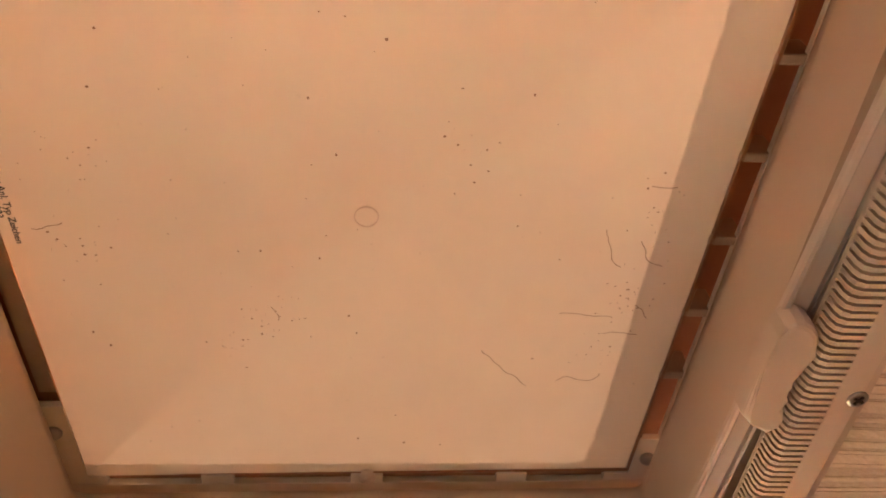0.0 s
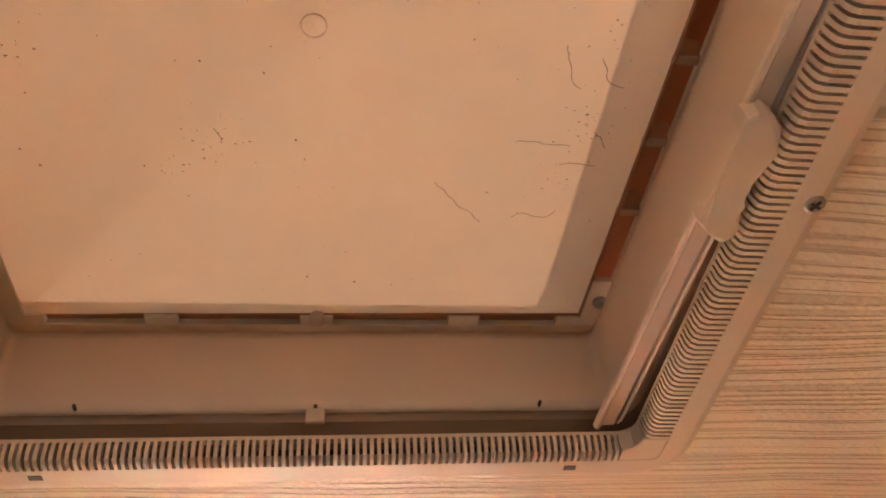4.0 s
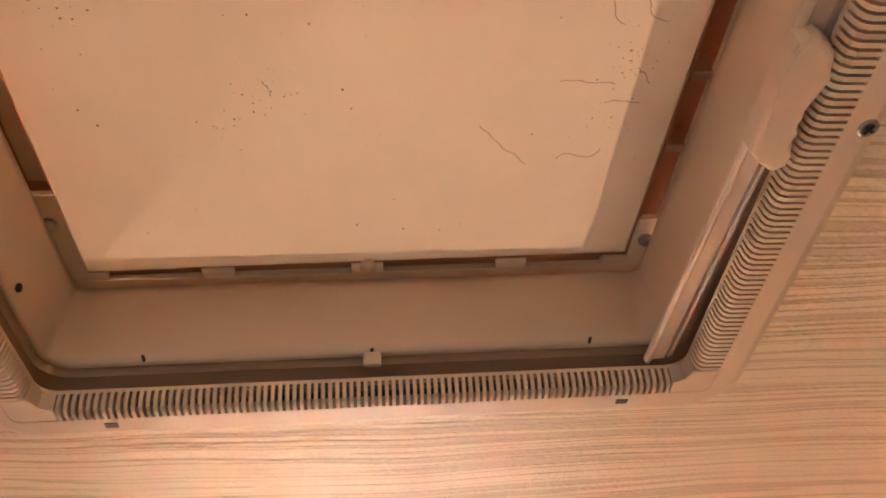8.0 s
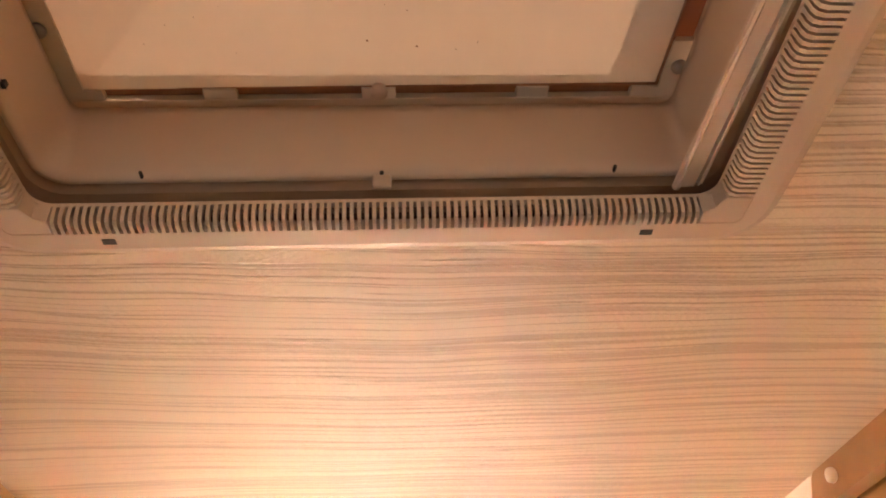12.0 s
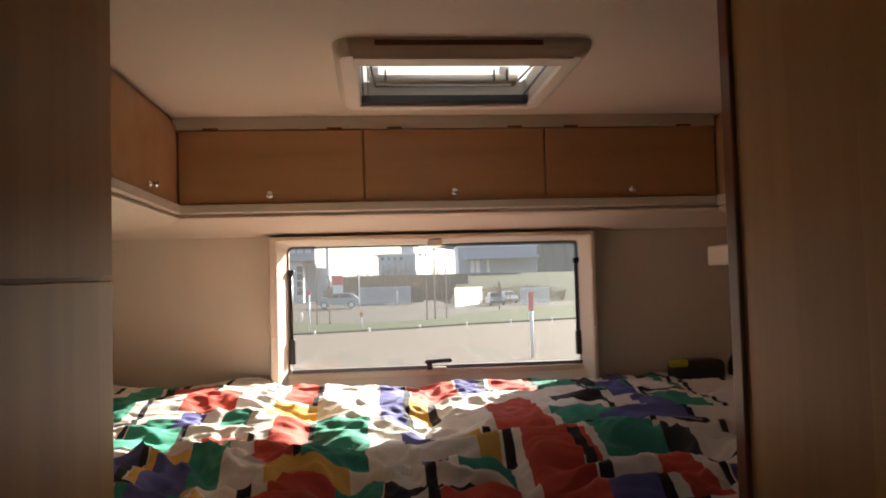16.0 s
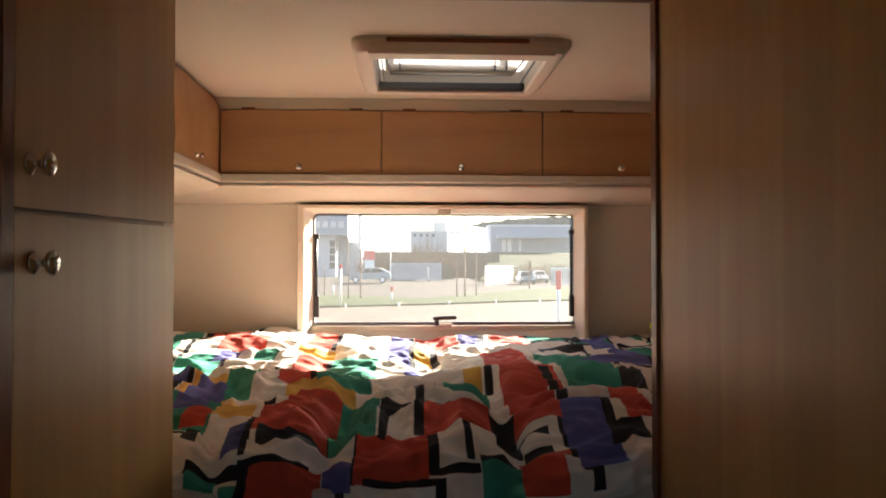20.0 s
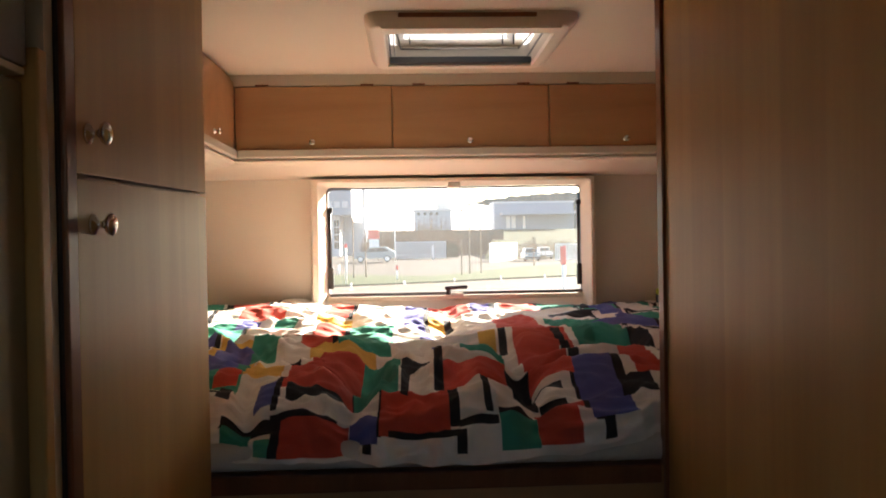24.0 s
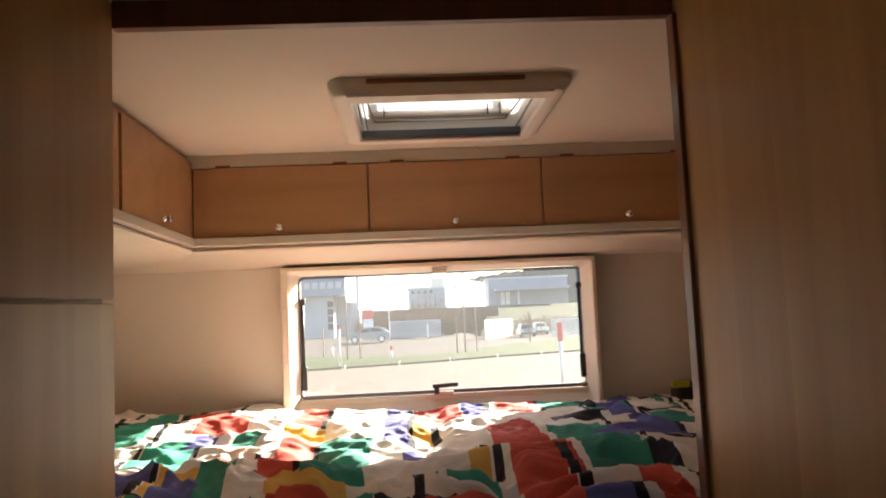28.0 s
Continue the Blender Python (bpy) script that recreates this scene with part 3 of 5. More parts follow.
valance("valance_right", RX, RIGHT, "y", 0.03, REAR - 0.002)
solid("wall_box", box(mesh(), 1.115, RIGHT, 1.14, 1.30, 1.508, 1.570, 0.006), M_PLASTIC_W, "ivory plastic box on the side wall", "box", kind="")

# ---- rear window ----
win = thing("window_1", ((WIN[0] + WIN[1]) / 2, REAR, WIN[2]), "wide acrylic camper window with black stays", "window", kind="structure")
fr = mesh()
# funnel-shaped blind frame that stands proud of the wall
ring(fr, [[(px, py, pz) for px, pz in rrect(xa, xb, za, zb, rr)] for xa, xb, za, zb, py, rr in (
    (-0.330, 0.826, 1.070, 1.650, REAR + 0.001, 0.004),
    (-0.330, 0.826, 1.070, 1.650, REAR - 0.068, 0.006),
    (-0.327, 0.823, 1.073, 1.647, REAR - 0.075, 0.008),
    (-0.306, 0.812, 1.086, 1.638, REAR - 0.076, 0.008),
    (-0.302, 0.808, 1.092, 1.634, REAR - 0.072, 0.010),
    (-0.277, 0.788, 1.164, 1.621, REAR + 0.022, 0.020))])
part("frame", fr, M_CREAM, win, "cream blind frame round the window")
seal = mesh()
lp = rrect(WIN[0], WIN[1], WIN[2], WIN[3], 0.022)
li = rrect(WIN[0] + 0.006, WIN[1] - 0.006, WIN[2] + 0.006, WIN[3] - 0.006, 0.018)
ring(seal, [[(p[0], REAR + 0.020, p[1]) for p in lp], [(p[0], REAR + 0.020, p[1]) for p in li], [(p[0], REAR + 0.05, p[1]) for p in li], [(p[0], REAR + 0.05, p[1]) for p in lp]])
part("seal", seal, M_SEAL, win)
pane = prism(mesh(), [(p[0], p[1]) for p in li], "y", REAR + 0.040, REAR + 0.044)
pane_ob = part("pane", pane, M_PANE, win)
pane_ob.visible_shadow = False
for sx, dz in ((WIN[0] + 0.012, -0.02), (WIN[1] - 0.018, 0.0)):
    stay = part("stay", rod(mesh(), (sx, REAR + 0.028, 1.280), (sx, REAR + 0.028, 1.548 + dz), 0.006, n=10), M_BLACK, win, "black telescopic stay", smooth=True)
    part("stay_grip", box(mesh(), sx - 0.009, sx + 0.013, REAR + 0.016, REAR + 0.036, 1.200, 1.288, 0.004), M_BLACK, stay)
    part("stay_cap", box(mesh(), sx - 0.010, sx + 0.012, REAR + 0.016, REAR + 0.036, 1.538 + dz, 1.558 + dz, 0.003), M_BLACK, stay)
for fx, fz in ((0.814, 1.30), (0.814, 1.50), (-0.318, 1.50), (-0.318, 1.30)):
    part("screw_cap", rod(mesh(), (fx, REAR - 0.0785, fz), (fx, REAR - 0.0740, fz), 0.0045, n=12), M_PLASTIC_W, win, "small ivory screw cap", smooth=True)
part("catch", box(mesh(), 0.226, 0.276, REAR - 0.074, REAR - 0.02, 1.611, 1.630, 0.002), M_RAIL, win, "grey blind catch")
hd = part("handle_base", box(mesh(), 0.212, 0.286, REAR - 0.014, REAR + 0.03, 1.160, 1.176, 0.004), M_RAIL, win, "grey lever foot")
part("pivot", rod(mesh(), (0.222, REAR - 0.030, 1.170), (0.222, REAR - 0.030, 1.200), 0.010, n=14), M_BLACK, hd, smooth=True)
lever = box(mesh(), 0.206, 0.302, REAR - 0.044, REAR - 0.022, 1.190, 1.205, 0.006)
for v in lever.verts:
    v.co.z += 0.04 * (v.co.x - 0.206)
part("handle", lever, M_BLACK, hd, "black window lever")
bar = part("bottom_rail", box(mesh(), WIN[0] + 0.01, WIN[1] - 0.004, REAR + 0.012, REAR + 0.038, WIN[2] - 0.002, WIN[2] + 0.012, 0.003), M_SEAL, win)


# ---- roof hatch over the corridor ----
def spun(bm, c, deg):
    """Turns what was built round c by deg about the vertical."""
    bmesh.ops.rotate(bm, verts=bm.verts, cent=(c[0], c[1], 0), matrix=Matrix.Rotation(radians(deg), 3, "Z"))
    return bm


HX, HY, TURN = FH[0], FH[1], -2.2
hatch = thing("roof_hatch", (HX, HY, 1.952), "beige plastic roof hatch with vent grilles and a closed milky lid", "roof hatch")


def hpart(name, bm, mat, parent=None, label="", smooth=False):
    return part(name, spun(bm, (HX, HY), TURN), mat, parent or hatch, label, smooth)


def skewed(bm, right=0.0, left=0.0):
    """Leans what lies beside the +x edge of the opening, which is not quite square to the rest, and shifts both sides outwards."""
    for v in bm.verts:
        if v.co.x > HX + 0.15:
            v.co.x += right - 0.037 * (v.co.y - HY)
        elif v.co.x < HX - 0.15:
            v.co.x -= left
    return bm


OX, OY = 0.251, 0.243           # half sizes of the frame
VX0, VX1 = 0.2065, 0.2230         # side grille, inner and outer edge
VY0, VY1 = 0.2025, 0.2135         # end grille
ZB = 1.953
# outer band of the frame, rounded towards the ceiling
ob_ = mesh()
loops = []
for ix, iy, z, r in ((0, 0, CEIL_F + 0.001, 0.04), (0.001, 0.001, 1.972, 0.04), (0.004, 0.004, 1.962, 0.038), (0.010, 0.010, 1.9545, 0.034), (0.015, 0.015, ZB, 0.03), (OX - VX1, OY - VY1, ZB, 0.006), (OX - VX1, OY - VY1, 1.968, 0.006)):
    loops.append([(HX + px, HY + py, z) for px, py in rrect(-OX + ix, OX - ix, -OY + iy, OY - iy, r)])
ring(ob_, loops)
hpart("frame", ob_, M_PLASTIC, label="beige moulded frame", smooth=False)
# inner lip, and the grille backing, coloured dark for the shade in the slots
il = mesh()
loops = []
for e, z, r in ((0.020, 1.9690, 0.02), (0.0015, 1.9690, 0.012), (0.0, 1.9680, 0.012), (0.0, 1.9655, 0.012), (0.0045, 1.9650, 0.012)):
    loops.append([(HX + px, HY + py, z) for px, py in rrect(-VX0 - e, VX0 + e, -VY0 - e, VY0 + e, r)])
ring(il, loops)
hpart("inner_lip", il, M_PLASTIC)
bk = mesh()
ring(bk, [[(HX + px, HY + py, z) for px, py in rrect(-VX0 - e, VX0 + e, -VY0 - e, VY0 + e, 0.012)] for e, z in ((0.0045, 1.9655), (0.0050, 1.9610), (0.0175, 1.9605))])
hpart("grille_backing", bk, M_VENT_SHADE)
# solid corners between the grilles
for sx in (-1, 1):
    for sy in (-1, 1):
        cb = mesh()
        prism(cb, [(HX + sx * 0.196, HY + sy * (VY1 + 0.001)), (HX + sx * (VX1 + 0.001), HY + sy * (VY1 + 0.001)), (HX + sx * (VX1 + 0.001), HY + sy * 0.1900), (HX + sx * (VX0 + 0.0002), HY + sy * 0.1900), (HX + sx * (VX0 - 0.003), HY + sy * (VY0 - 0.003)), (HX + sx * 0.196, HY + sy * (VY0 + 0.0002))], "z", ZB + 0.0004, 1.9665)
        es = [e for e in cb.edges if abs(e.verts[0].co.z - e.verts[1].co.z) < 1e-6 and e.verts[0].co.z < 1.96]
        bmesh.ops.bevel(cb, geom=es, offset=0.0012, segments=2, affect="EDGES", profile=0.5)
        hpart("frame_corner", cb, M_PLASTIC)


def bent_slat(n_from, n_to, half, rise):
    """One thin slat of the curved grille profile: flat outside, rising to the inside."""
    bm = mesh()
    prof = [(n_to, ZB), (n_from + 0.005, ZB + 0.0003), (n_from + 0.0018, ZB + 0.0020), (n_from + 0.0005, ZB + 0.0055), (n_from, ZB + rise)]
    top = [(n_to, ZB + 0.005), (n_from + 0.006, ZB + 0.005), (n_from + 0.0052, ZB + 0.0055), (n_from + 0.0048, ZB + 0.0075), (n_from + 0.0045, ZB + rise)]
    rows = []
    for off in (-half, half):
        rows.append([bm.verts.new((p[0], off, p[1])) for p in prof])
        rows.append([bm.verts.new((p[0], off, p[1])) for p in top])
    a, b, c, d = rows
    for k in range(len(prof) - 1):
        bm.faces.new((a[k], a[k + 1], c[k + 1], c[k]))
        bm.faces.new((a[k], a[k + 1], b[k + 1], b[k]))
        bm.faces.new((c[k], c[k + 1], d[k + 1], d[k]))
    bmesh.ops.recalc_face_normals(bm, faces=bm.faces)
    me = bpy.data.meshes.new("slat")
    bm.to_mesh(me)
    bm.free()
    me.materials.append(M_PLASTIC)
    return me


SLAT_END, SLAT_SIDE = bent_slat(VY0, VY1, 0.00115, 0.0125), bent_slat(VX0, VX1, 0.00125, 0.0135)
turn_m = Matrix.Translation((HX, HY, 0)) @ Matrix.Rotation(radians(TURN), 4, "Z")


def put_slat(me, m):
    ob = new("slat", me)
    ob.parent = hatch
    ob.matrix_basis = Matrix.Translation((-HX, -HY, -1.952)) @ turn_m @ m


for k in range(87):
    x = -0.196 + 0.392 * (k + 0.5) / 87
    put_slat(SLAT_END, Matrix.Translation((x, 0, 0)) @ Matrix.Rotation(radians(90), 4, "Z"))
for k in range(90):
    y = -0.190 + 0.380 * (k + 0.5) / 90
    put_slat(SLAT_SIDE, Matrix.Translation((0, y, 0)))
    put_slat(SLAT_SIDE, Matrix.Rotation(radians(180), 4, "Z") @ Matrix.Translation((0, y, 0)))
far = mesh()
for k in range(87):
    x = -0.196 + 0.392 * (k + 0.5) / 87
    box(far, HX + x - 0.0014, HX + x + 0.0014, HY - VY1, HY - VY0, ZB, ZB + 0.004)
far_ob = hpart("far_grille", far, M_PLASTIC)
far_ob["kind"] = "stuff"

# shaft up to the lid, with a rolled lower lip
sh = mesh()
loops = []
for hx, hy, z, r in ((0.2090, 0.2100, 2.030, 0.020), (0.2090, 0.2100, 1.9905, 0.019), (0.2065, 0.2072, 1.9880, 0.018), (0.2035, 0.2040, 1.990, 0.016), (0.2020, 0.2028, 1.995, 0.014), (0.2018, 0.2030, 2.004, 0.012), (0.2028, 0.2052, 2.048, 0.008), (0.2040, 0.2058, 2.0555, 0.008), (0.215, 0.219, 2.0565, 0.010)):
    loops.append([(HX + px, HY + py, z) for px, py in rrect(-hx, hx, -hy, hy, r)])
ring(sh, loops)
hpart("shaft", skewed(sh, 0.0030, 0.0030), M_PLASTIC, label="beige moulded shaft liner", smooth=True)
cap_top = mesh()
ring(cap_top, [[(HX + px, HY + py, z) for px, py in rrect(-a, a, -a, a, 0.01)] for a, z in ((0.250, CEIL_F + 0.002), (0.250, 2.0870))])
hpart("outer_skirt", cap_top, M_SLOT)

# lid: shallow pyramid panel, slotted rim and dimple
lid = mesh()
LX, LY0, LY1 = 0.1975, -0.192, 0.1965
zc, ze = 2.0860, 2.0630
c = lid.verts.new((HX, HY - 0.014, zc))
inner = [lid.verts.new((HX + px, HY - 0.014 + py, zc - 0.0018)) for px, py in rrect(-0.016, 0.016, -0.016, 0.016, 0.015, 2)]
rim = [(LX, LY1), (-LX, LY1), (-LX, LY0), (LX, LY0)]
rv = [lid.verts.new((HX + a, HY + b, ze + (0.003 if a > 0 else 0.0))) for a, b in rim]
q = len(inner) // 4
for k in range(len(inner)):
    lid.faces.new((c, inner[k], inner[(k + 1) % len(inner)]))
for s in range(4):
    arc = inner[s * q:(s + 1) * q]
    for a, b in zip(arc, arc[1:]):
        lid.faces.new((a, b, rv[s]))
    lid.faces.new((arc[-1], inner[((s + 1) * q) % len(inner)], rv[(s + 1) % 4], rv[s]))
hpart("lid", skewed(lid), M_LID, label="milky pyramid-shaped lid panel, speckled with dead insects")
def rim_piece(xa, xb, ya, yb, z0):
    hpart("lid_rim", skewed(box(mesh(), HX + xa, HX + xb, HY + ya, HY + yb, z0, ze + 0.004)), M_LID)


for xa, xb in ((-0.215, -0.1856), (-0.1196, -0.0976), (-0.0136, 0.0094), (0.0924, 0.1145), (0.1796, 0.215)):
    rim_piece(xa, xb, LY1, 0.2050, ze - 0.001)
rim_piece(-0.2155, 0.2155, 0.2050, 0.2160, ze - 0.0014)
rim_piece(0.2110, 0.2155, -0.190, 0.158, ze)
rim_piece(LX, 0.2155, 0.1585, LY1, ze - 0.001)
rim_piece(-0.2155, -LX, 0.1230, LY1, ze - 0.001)
rim_piece(-0.2155, -LX, -0.188, -0.0800, ze - 0.001)
rim_piece(LX, 0.2155, -0.216, -0.188, ze - 0.001)
rim_piece(-0.2155, LX, -0.216, LY0, ze - 0.001)
hpart("slot_plate", box(mesh(), HX - 0.2120, HX - 0.1975, HY - 0.0800, HY + 0.1150, 2.0672, 2.0690), M_RIB, label="brown plate behind the side slot")
CAP, CAP_R = 2.0845, 2.0672
def shell(x0, x1, y0, y1, z0, z1):
    hpart("lid_shell", skewed(box(mesh(), HX + x0, HX + x1, HY + y0, HY + y1, z0, z1)), M_SLOT, label="brown outer lid shell")


for sx in (-1, 1):
    shell(sx * 0.1965, sx * 0.2515, -0.2515, 0.2515, CAP, CAP + 0.004)
    shell(sx * 0.1965, sx * 0.1985, -0.195, 0.2515, ze + 0.0005, CAP)
shell(-0.2515, 0.2515, -0.2515, -0.193, CAP + 0.0041, CAP + 0.008)
shell(-0.1965, 0.1965, -0.1950, -0.1930, ze + 0.0005, CAP + 0.004)
cr_ = mesh()
box(cr_, HX - 0.1965, HX + 0.1965, HY + 0.1975, HY + 0.2515, CAP_R, CAP_R + 0.003)
box(cr_, HX - 0.1965, HX + 0.1965, HY + 0.1960, HY + 0.1975, ze + 0.0005, CAP_R)
hpart("lid_end_shell", cr_, M_SLOT)
dome = box(mesh(), HX - 0.249, HX + 0.249, HY - 0.249, HY + 0.249, 2.112, 2.116)
dome_ob = hpart("dome_pane", dome, M_DOMEPANE)
dome_ob.visible_shadow = False
for k in range(7):
    y = HY + 0.139 - 0.043 - k * 0.0555
    hpart("rib", skewed(box(mesh(), HX + 0.196, HX + 0.216, y - 0.003, y + 0.003, 2.0635, CAP, 0.001)), M_RIB)
dm = mesh()
ring(dm, [[(HX - 0.001 + r_ * math.cos(a * math.pi / 12), HY - 0.014 + r_ * math.sin(a * math.pi / 12), z_) for a in range(24)] for r_, z_ in ((0.0066, 2.0854), (0.0068, 2.0844), (0.0071, 2.0844), (0.0073, 2.0854))])
hpart("injection_mark", dm, M_PLASTIC, smooth=True)
for sx in (-1, 1):
    hpart("rivet", ball(mesh(), (HX + (0.2000 if sx > 0 else -0.2085), HY + (0.1475 if sx < 0 else 0.1785), 2.0605), 0.0055, sz=0.8, n=16), M_STEEL, label="round chrome rivet head", smooth=True)
    b = mesh()
    box(b, HX + sx * 0.165 - 0.004, HX + sx * 0.165 + 0.004, HY + 0.2185, HY + 0.2235, ZB - 0.0003, ZB + 0.002)
    hpart("clip_notch", b, M_BLACK, label="dark clip notch")
    hpart("pin_hole", rod(mesh(), (HX + sx * 0.148, HY + 0.200, 1.9905), (HX + sx * 0.148, HY + 0.2065, 1.9905), 0.0012, n=8), M_BLACK)
    hpart("slit", box(mesh(), HX + sx * 0.163 - 0.0009, HX + sx * 0.163 + 0.0009, HY + 0.2288, HY + 0.2296, 1.9780, 1.9860), M_BLACK)
hpart("boss", rod(mesh(), (HX - 0.0018, HY + 0.1995, 2.0600), (HX - 0.0018, HY + 0.1995, 2.067), 0.0058, n=20), M_PLASTIC, smooth=True)
# lining of the blind channel between lip and shaft
chn = mesh()
ring(chn, [[(HX + px, HY + py, z) for px, py in rrect(-e, e, -e, e, 0.02)] for e, z in ((0.2285, 1.9692), (0.2300, 1.9720), (0.2300, 2.0300), (0.2120, 2.0310))])
hpart("blind_channel", chn, M_PLASTIC)
cloth = mesh()
ring(cloth, [[(HX + px, HY + py, z) for px, py in rrect(-e, e, -e, e, 0.02)] for e, z in ((0.2060, 1.9945), (0.2150, 1.9865), (0.2295, 1.9850))])
hpart("blind_cloth", cloth, M_RIB, label="brown edge of the roller blind")
tab = mesh()
box(tab, HX - 0.006, HX + 0.006, HY + 0.2035, HY + 0.2075, 1.9790, 1.9895, 0.0012)
hpart("catch_tab", tab, M_PLASTIC, label="beige catch tab")
hpart("tab_hole", rod(mesh(), (HX, HY + 0.2028, 1.9905), (HX, HY + 0.2045, 1.9905), 0.0014, n=8), M_BLACK)
# blind pull bar along one side, with its latch
rail = mesh()
profile = ((0.1800, 1.9702), (0.1800, 1.9680), (0.1812, 1.9664), (0.1832, 1.9660), (0.1850, 1.9668), (0.1858, 1.9690), (0.1985, 1.9698), (0.1990, 1.9735), (0.2015, 1.9735), (0.2020, 1.9702), (0.2030, 1.9702), (0.2035, 1.9730), (0.2060, 1.9715), (0.2062, 1.9790), (0.1880, 1.9790), (0.1870, 1.9712))
prism(rail, [(HX + 0.1872 + (a - 0.18) * 0.76, z) for a, z in profile], "y", HY - 0.188, HY + 0.197)
bmesh.ops.rotate(rail, verts=rail.verts, cent=(HX + 0.1872, HY, 0), matrix=Matrix.Rotation(radians(2.4), 3, "Z"))
hpart("blind_bar", rail, M_ALU, label="satin metal pull bar of the roller blind")
la = mesh()
shape = [(0.1850, 0.0120), (0.1852, -0.0230), (0.1862, -0.0410), (0.1876, -0.0470), (0.1915, -0.0500), (0.1960, -0.0498), (0.2008, -0.0470), (0.2048, -0.0425), (0.2067, -0.0370), (0.2072, -0.0300), (0.2068, -0.0220), (0.2050, -0.0160), (0.2018, -0.0128), (0.1994, -0.0105), (0.1982, -0.0065), (0.1986, -0.0020), (0.2010, 0.0025), (0.2040, 0.0045), (0.2056, 0.0075), (0.2056, 0.0135), (0.2046, 0.0195), (0.2032, 0.0236), (0.2005, 0.0249), (0.1970, 0.0228), (0.1905, 0.0170)]
prism(la, [(HX + a, HY + b) for a, b in shape], "z", 1.9560, 1.9692)
es = [e for e in la.edges if abs(e.verts[0].co.z - 1.9560) < 1e-6 and abs(e.verts[1].co.z - 1.9560) < 1e-6]
bmesh.ops.bevel(la, geom=es, offset=0.0034, segments=3, affect="EDGES", profile=0.5)
hpart("latch", la, M_PLASTIC, label="beige finger latch")
scr = lathe(mesh(), [(0.0050, 0.0), (0.0050, 0.0012), (0.0030, 0.0018), (0.0022, 0.0008), (0.0004, 0.0008)], Matrix.Translation((HX + 0.2345, HY - 0.005, ZB + 0.0004)) @ Euler((math.pi, 0, 0)).to_matrix().to_4x4(), 20)
hpart("screw", scr, M_STEEL, label="crosshead steel screw", smooth=True)
for a in (0, 90):
    s_ = box(mesh(), -0.0030, 0.0030, -0.0007, 0.0007, -0.0022, -0.0016)
    bmesh.ops.rotate(s_, verts=s_.verts, cent=(0, 0, 0), matrix=Matrix.Rotation(radians(a + 30), 3, "Z"))
    bmesh.ops.translate(s_, verts=s_.verts, vec=(HX + 0.2345, HY - 0.005, ZB + 0.0004))
    hpart("screw_cross", s_, M_BLACK)

hpart("side_hole", box(mesh(), HX - 0.2035, HX - 0.2010, HY + 0.130, HY + 0.1335, 1.9905, 1.9945), M_BLACK)

# print on the lid
def lettering(text, x, y, size, mat, bold=0.00006, name="print"):
    cu = bpy.data.curves.new(name, "FONT")
    cu.body, cu.size, cu.extrude, cu.offset = text, size, 0.0001, bold
    cu.materials.append(mat)
    ob = new(name, cu)
    ob.parent = hatch
    # reads along +y, its top towards +x, seen from below
    m = Matrix(((0, 1, 0, 0), (1, 0, 0, 0), (0, 0, -1, 0), (0, 0, 0, 1)))
    zl = ze + (zc - ze) * (1 - max(abs(x) / LX, 0)) - 0.0012
    ob.matrix_basis = Matrix.Translation((-HX, -HY, -1.952)) @ turn_m @ Matrix.Translation((x, y, zl)) @ m
    ob["label"] = "small black print"
    return ob


lettering("b", -0.1968, -0.0640, 0.0165, M_INK, 0.0005)
lettering("zu Anl. Typ Zeichen", -0.1905, -0.0525, 0.0054, M_INK)
lettering("KBA  19303", -0.1958, -0.0525, 0.0054, M_INK)

# insect specks and dust threads on the lid
rng = random.Random(7)
spk = mesh()


def lid_z(x, y):
    return min(ze + (zc - ze) * (1 - abs(x) / LX), ze + (zc - ze) * (1 - abs(y + 0.014) / 0.19)) - 0.0006


for k in range(110):
    x, y = rng.uniform(-0.18, 0.18), rng.uniform(-0.18, 0.18)
    r = rng.choice((0.0002, 0.0002, 0.0003, 0.0004, 0.0006))
    ball(spk, (HX + x, HY + y, lid_z(x, y)), r, sx=rng.uniform(0.7, 1.6), sy=rng.uniform(0.7, 1.6), sz=0.5, n=6)
for cx, cy, n in ((-0.055, 0.052, 26), (-0.085, 0.075, 14), (0.155, 0.03, 30), (0.150, 0.075, 16), (-0.150, -0.06, 18), (-0.158, 0.0, 20), (0.05, -0.07, 12), (0.160, -0.03, 18)):
    for k in range(n):
        x, y = cx + rng.gauss(0, 0.011), cy + rng.gauss(0, 0.013)
        if abs(x) < 0.18 and abs(y) < 0.18:
            ball(spk, (HX + x, HY + y, lid_z(x, y)), rng.choice((0.0002, 0.00028, 0.0004)), sx=rng.uniform(0.7, 2.4), sy=rng.uniform(0.7, 2.0), sz=0.4, n=6)
for cx, cy, n in ((0.152, 0.048, 12), (0.150, 0.008, 11), (0.148, 0.062, 8), (0.105, 0.112, 16), (0.158, -0.012, 9), (0.164, 0.036, 5), (0.125, 0.108, 12), (0.170, -0.05, 5), (-0.06, 0.05, 4), (-0.165, -0.02, 6)):
    a = rng.uniform(0, 6.3)
    p = [cx, cy]
    for k in range(n):
        a += rng.uniform(-0.6, 0.6)
        q2 = [p[0] + 0.0028 * math.cos(a), p[1] + 0.0028 * math.sin(a)]
        rod(spk, (HX + p[0], HY + p[1], lid_z(*p)), (HX + q2[0], HY + q2[1], lid_z(*q2)), 0.00022, n=4)
        p = q2
sp_ob = hpart("insect_specks", spk, M_DIRT, label="dried insect specks and dust threads")
sp_ob["kind"] = "stuff"

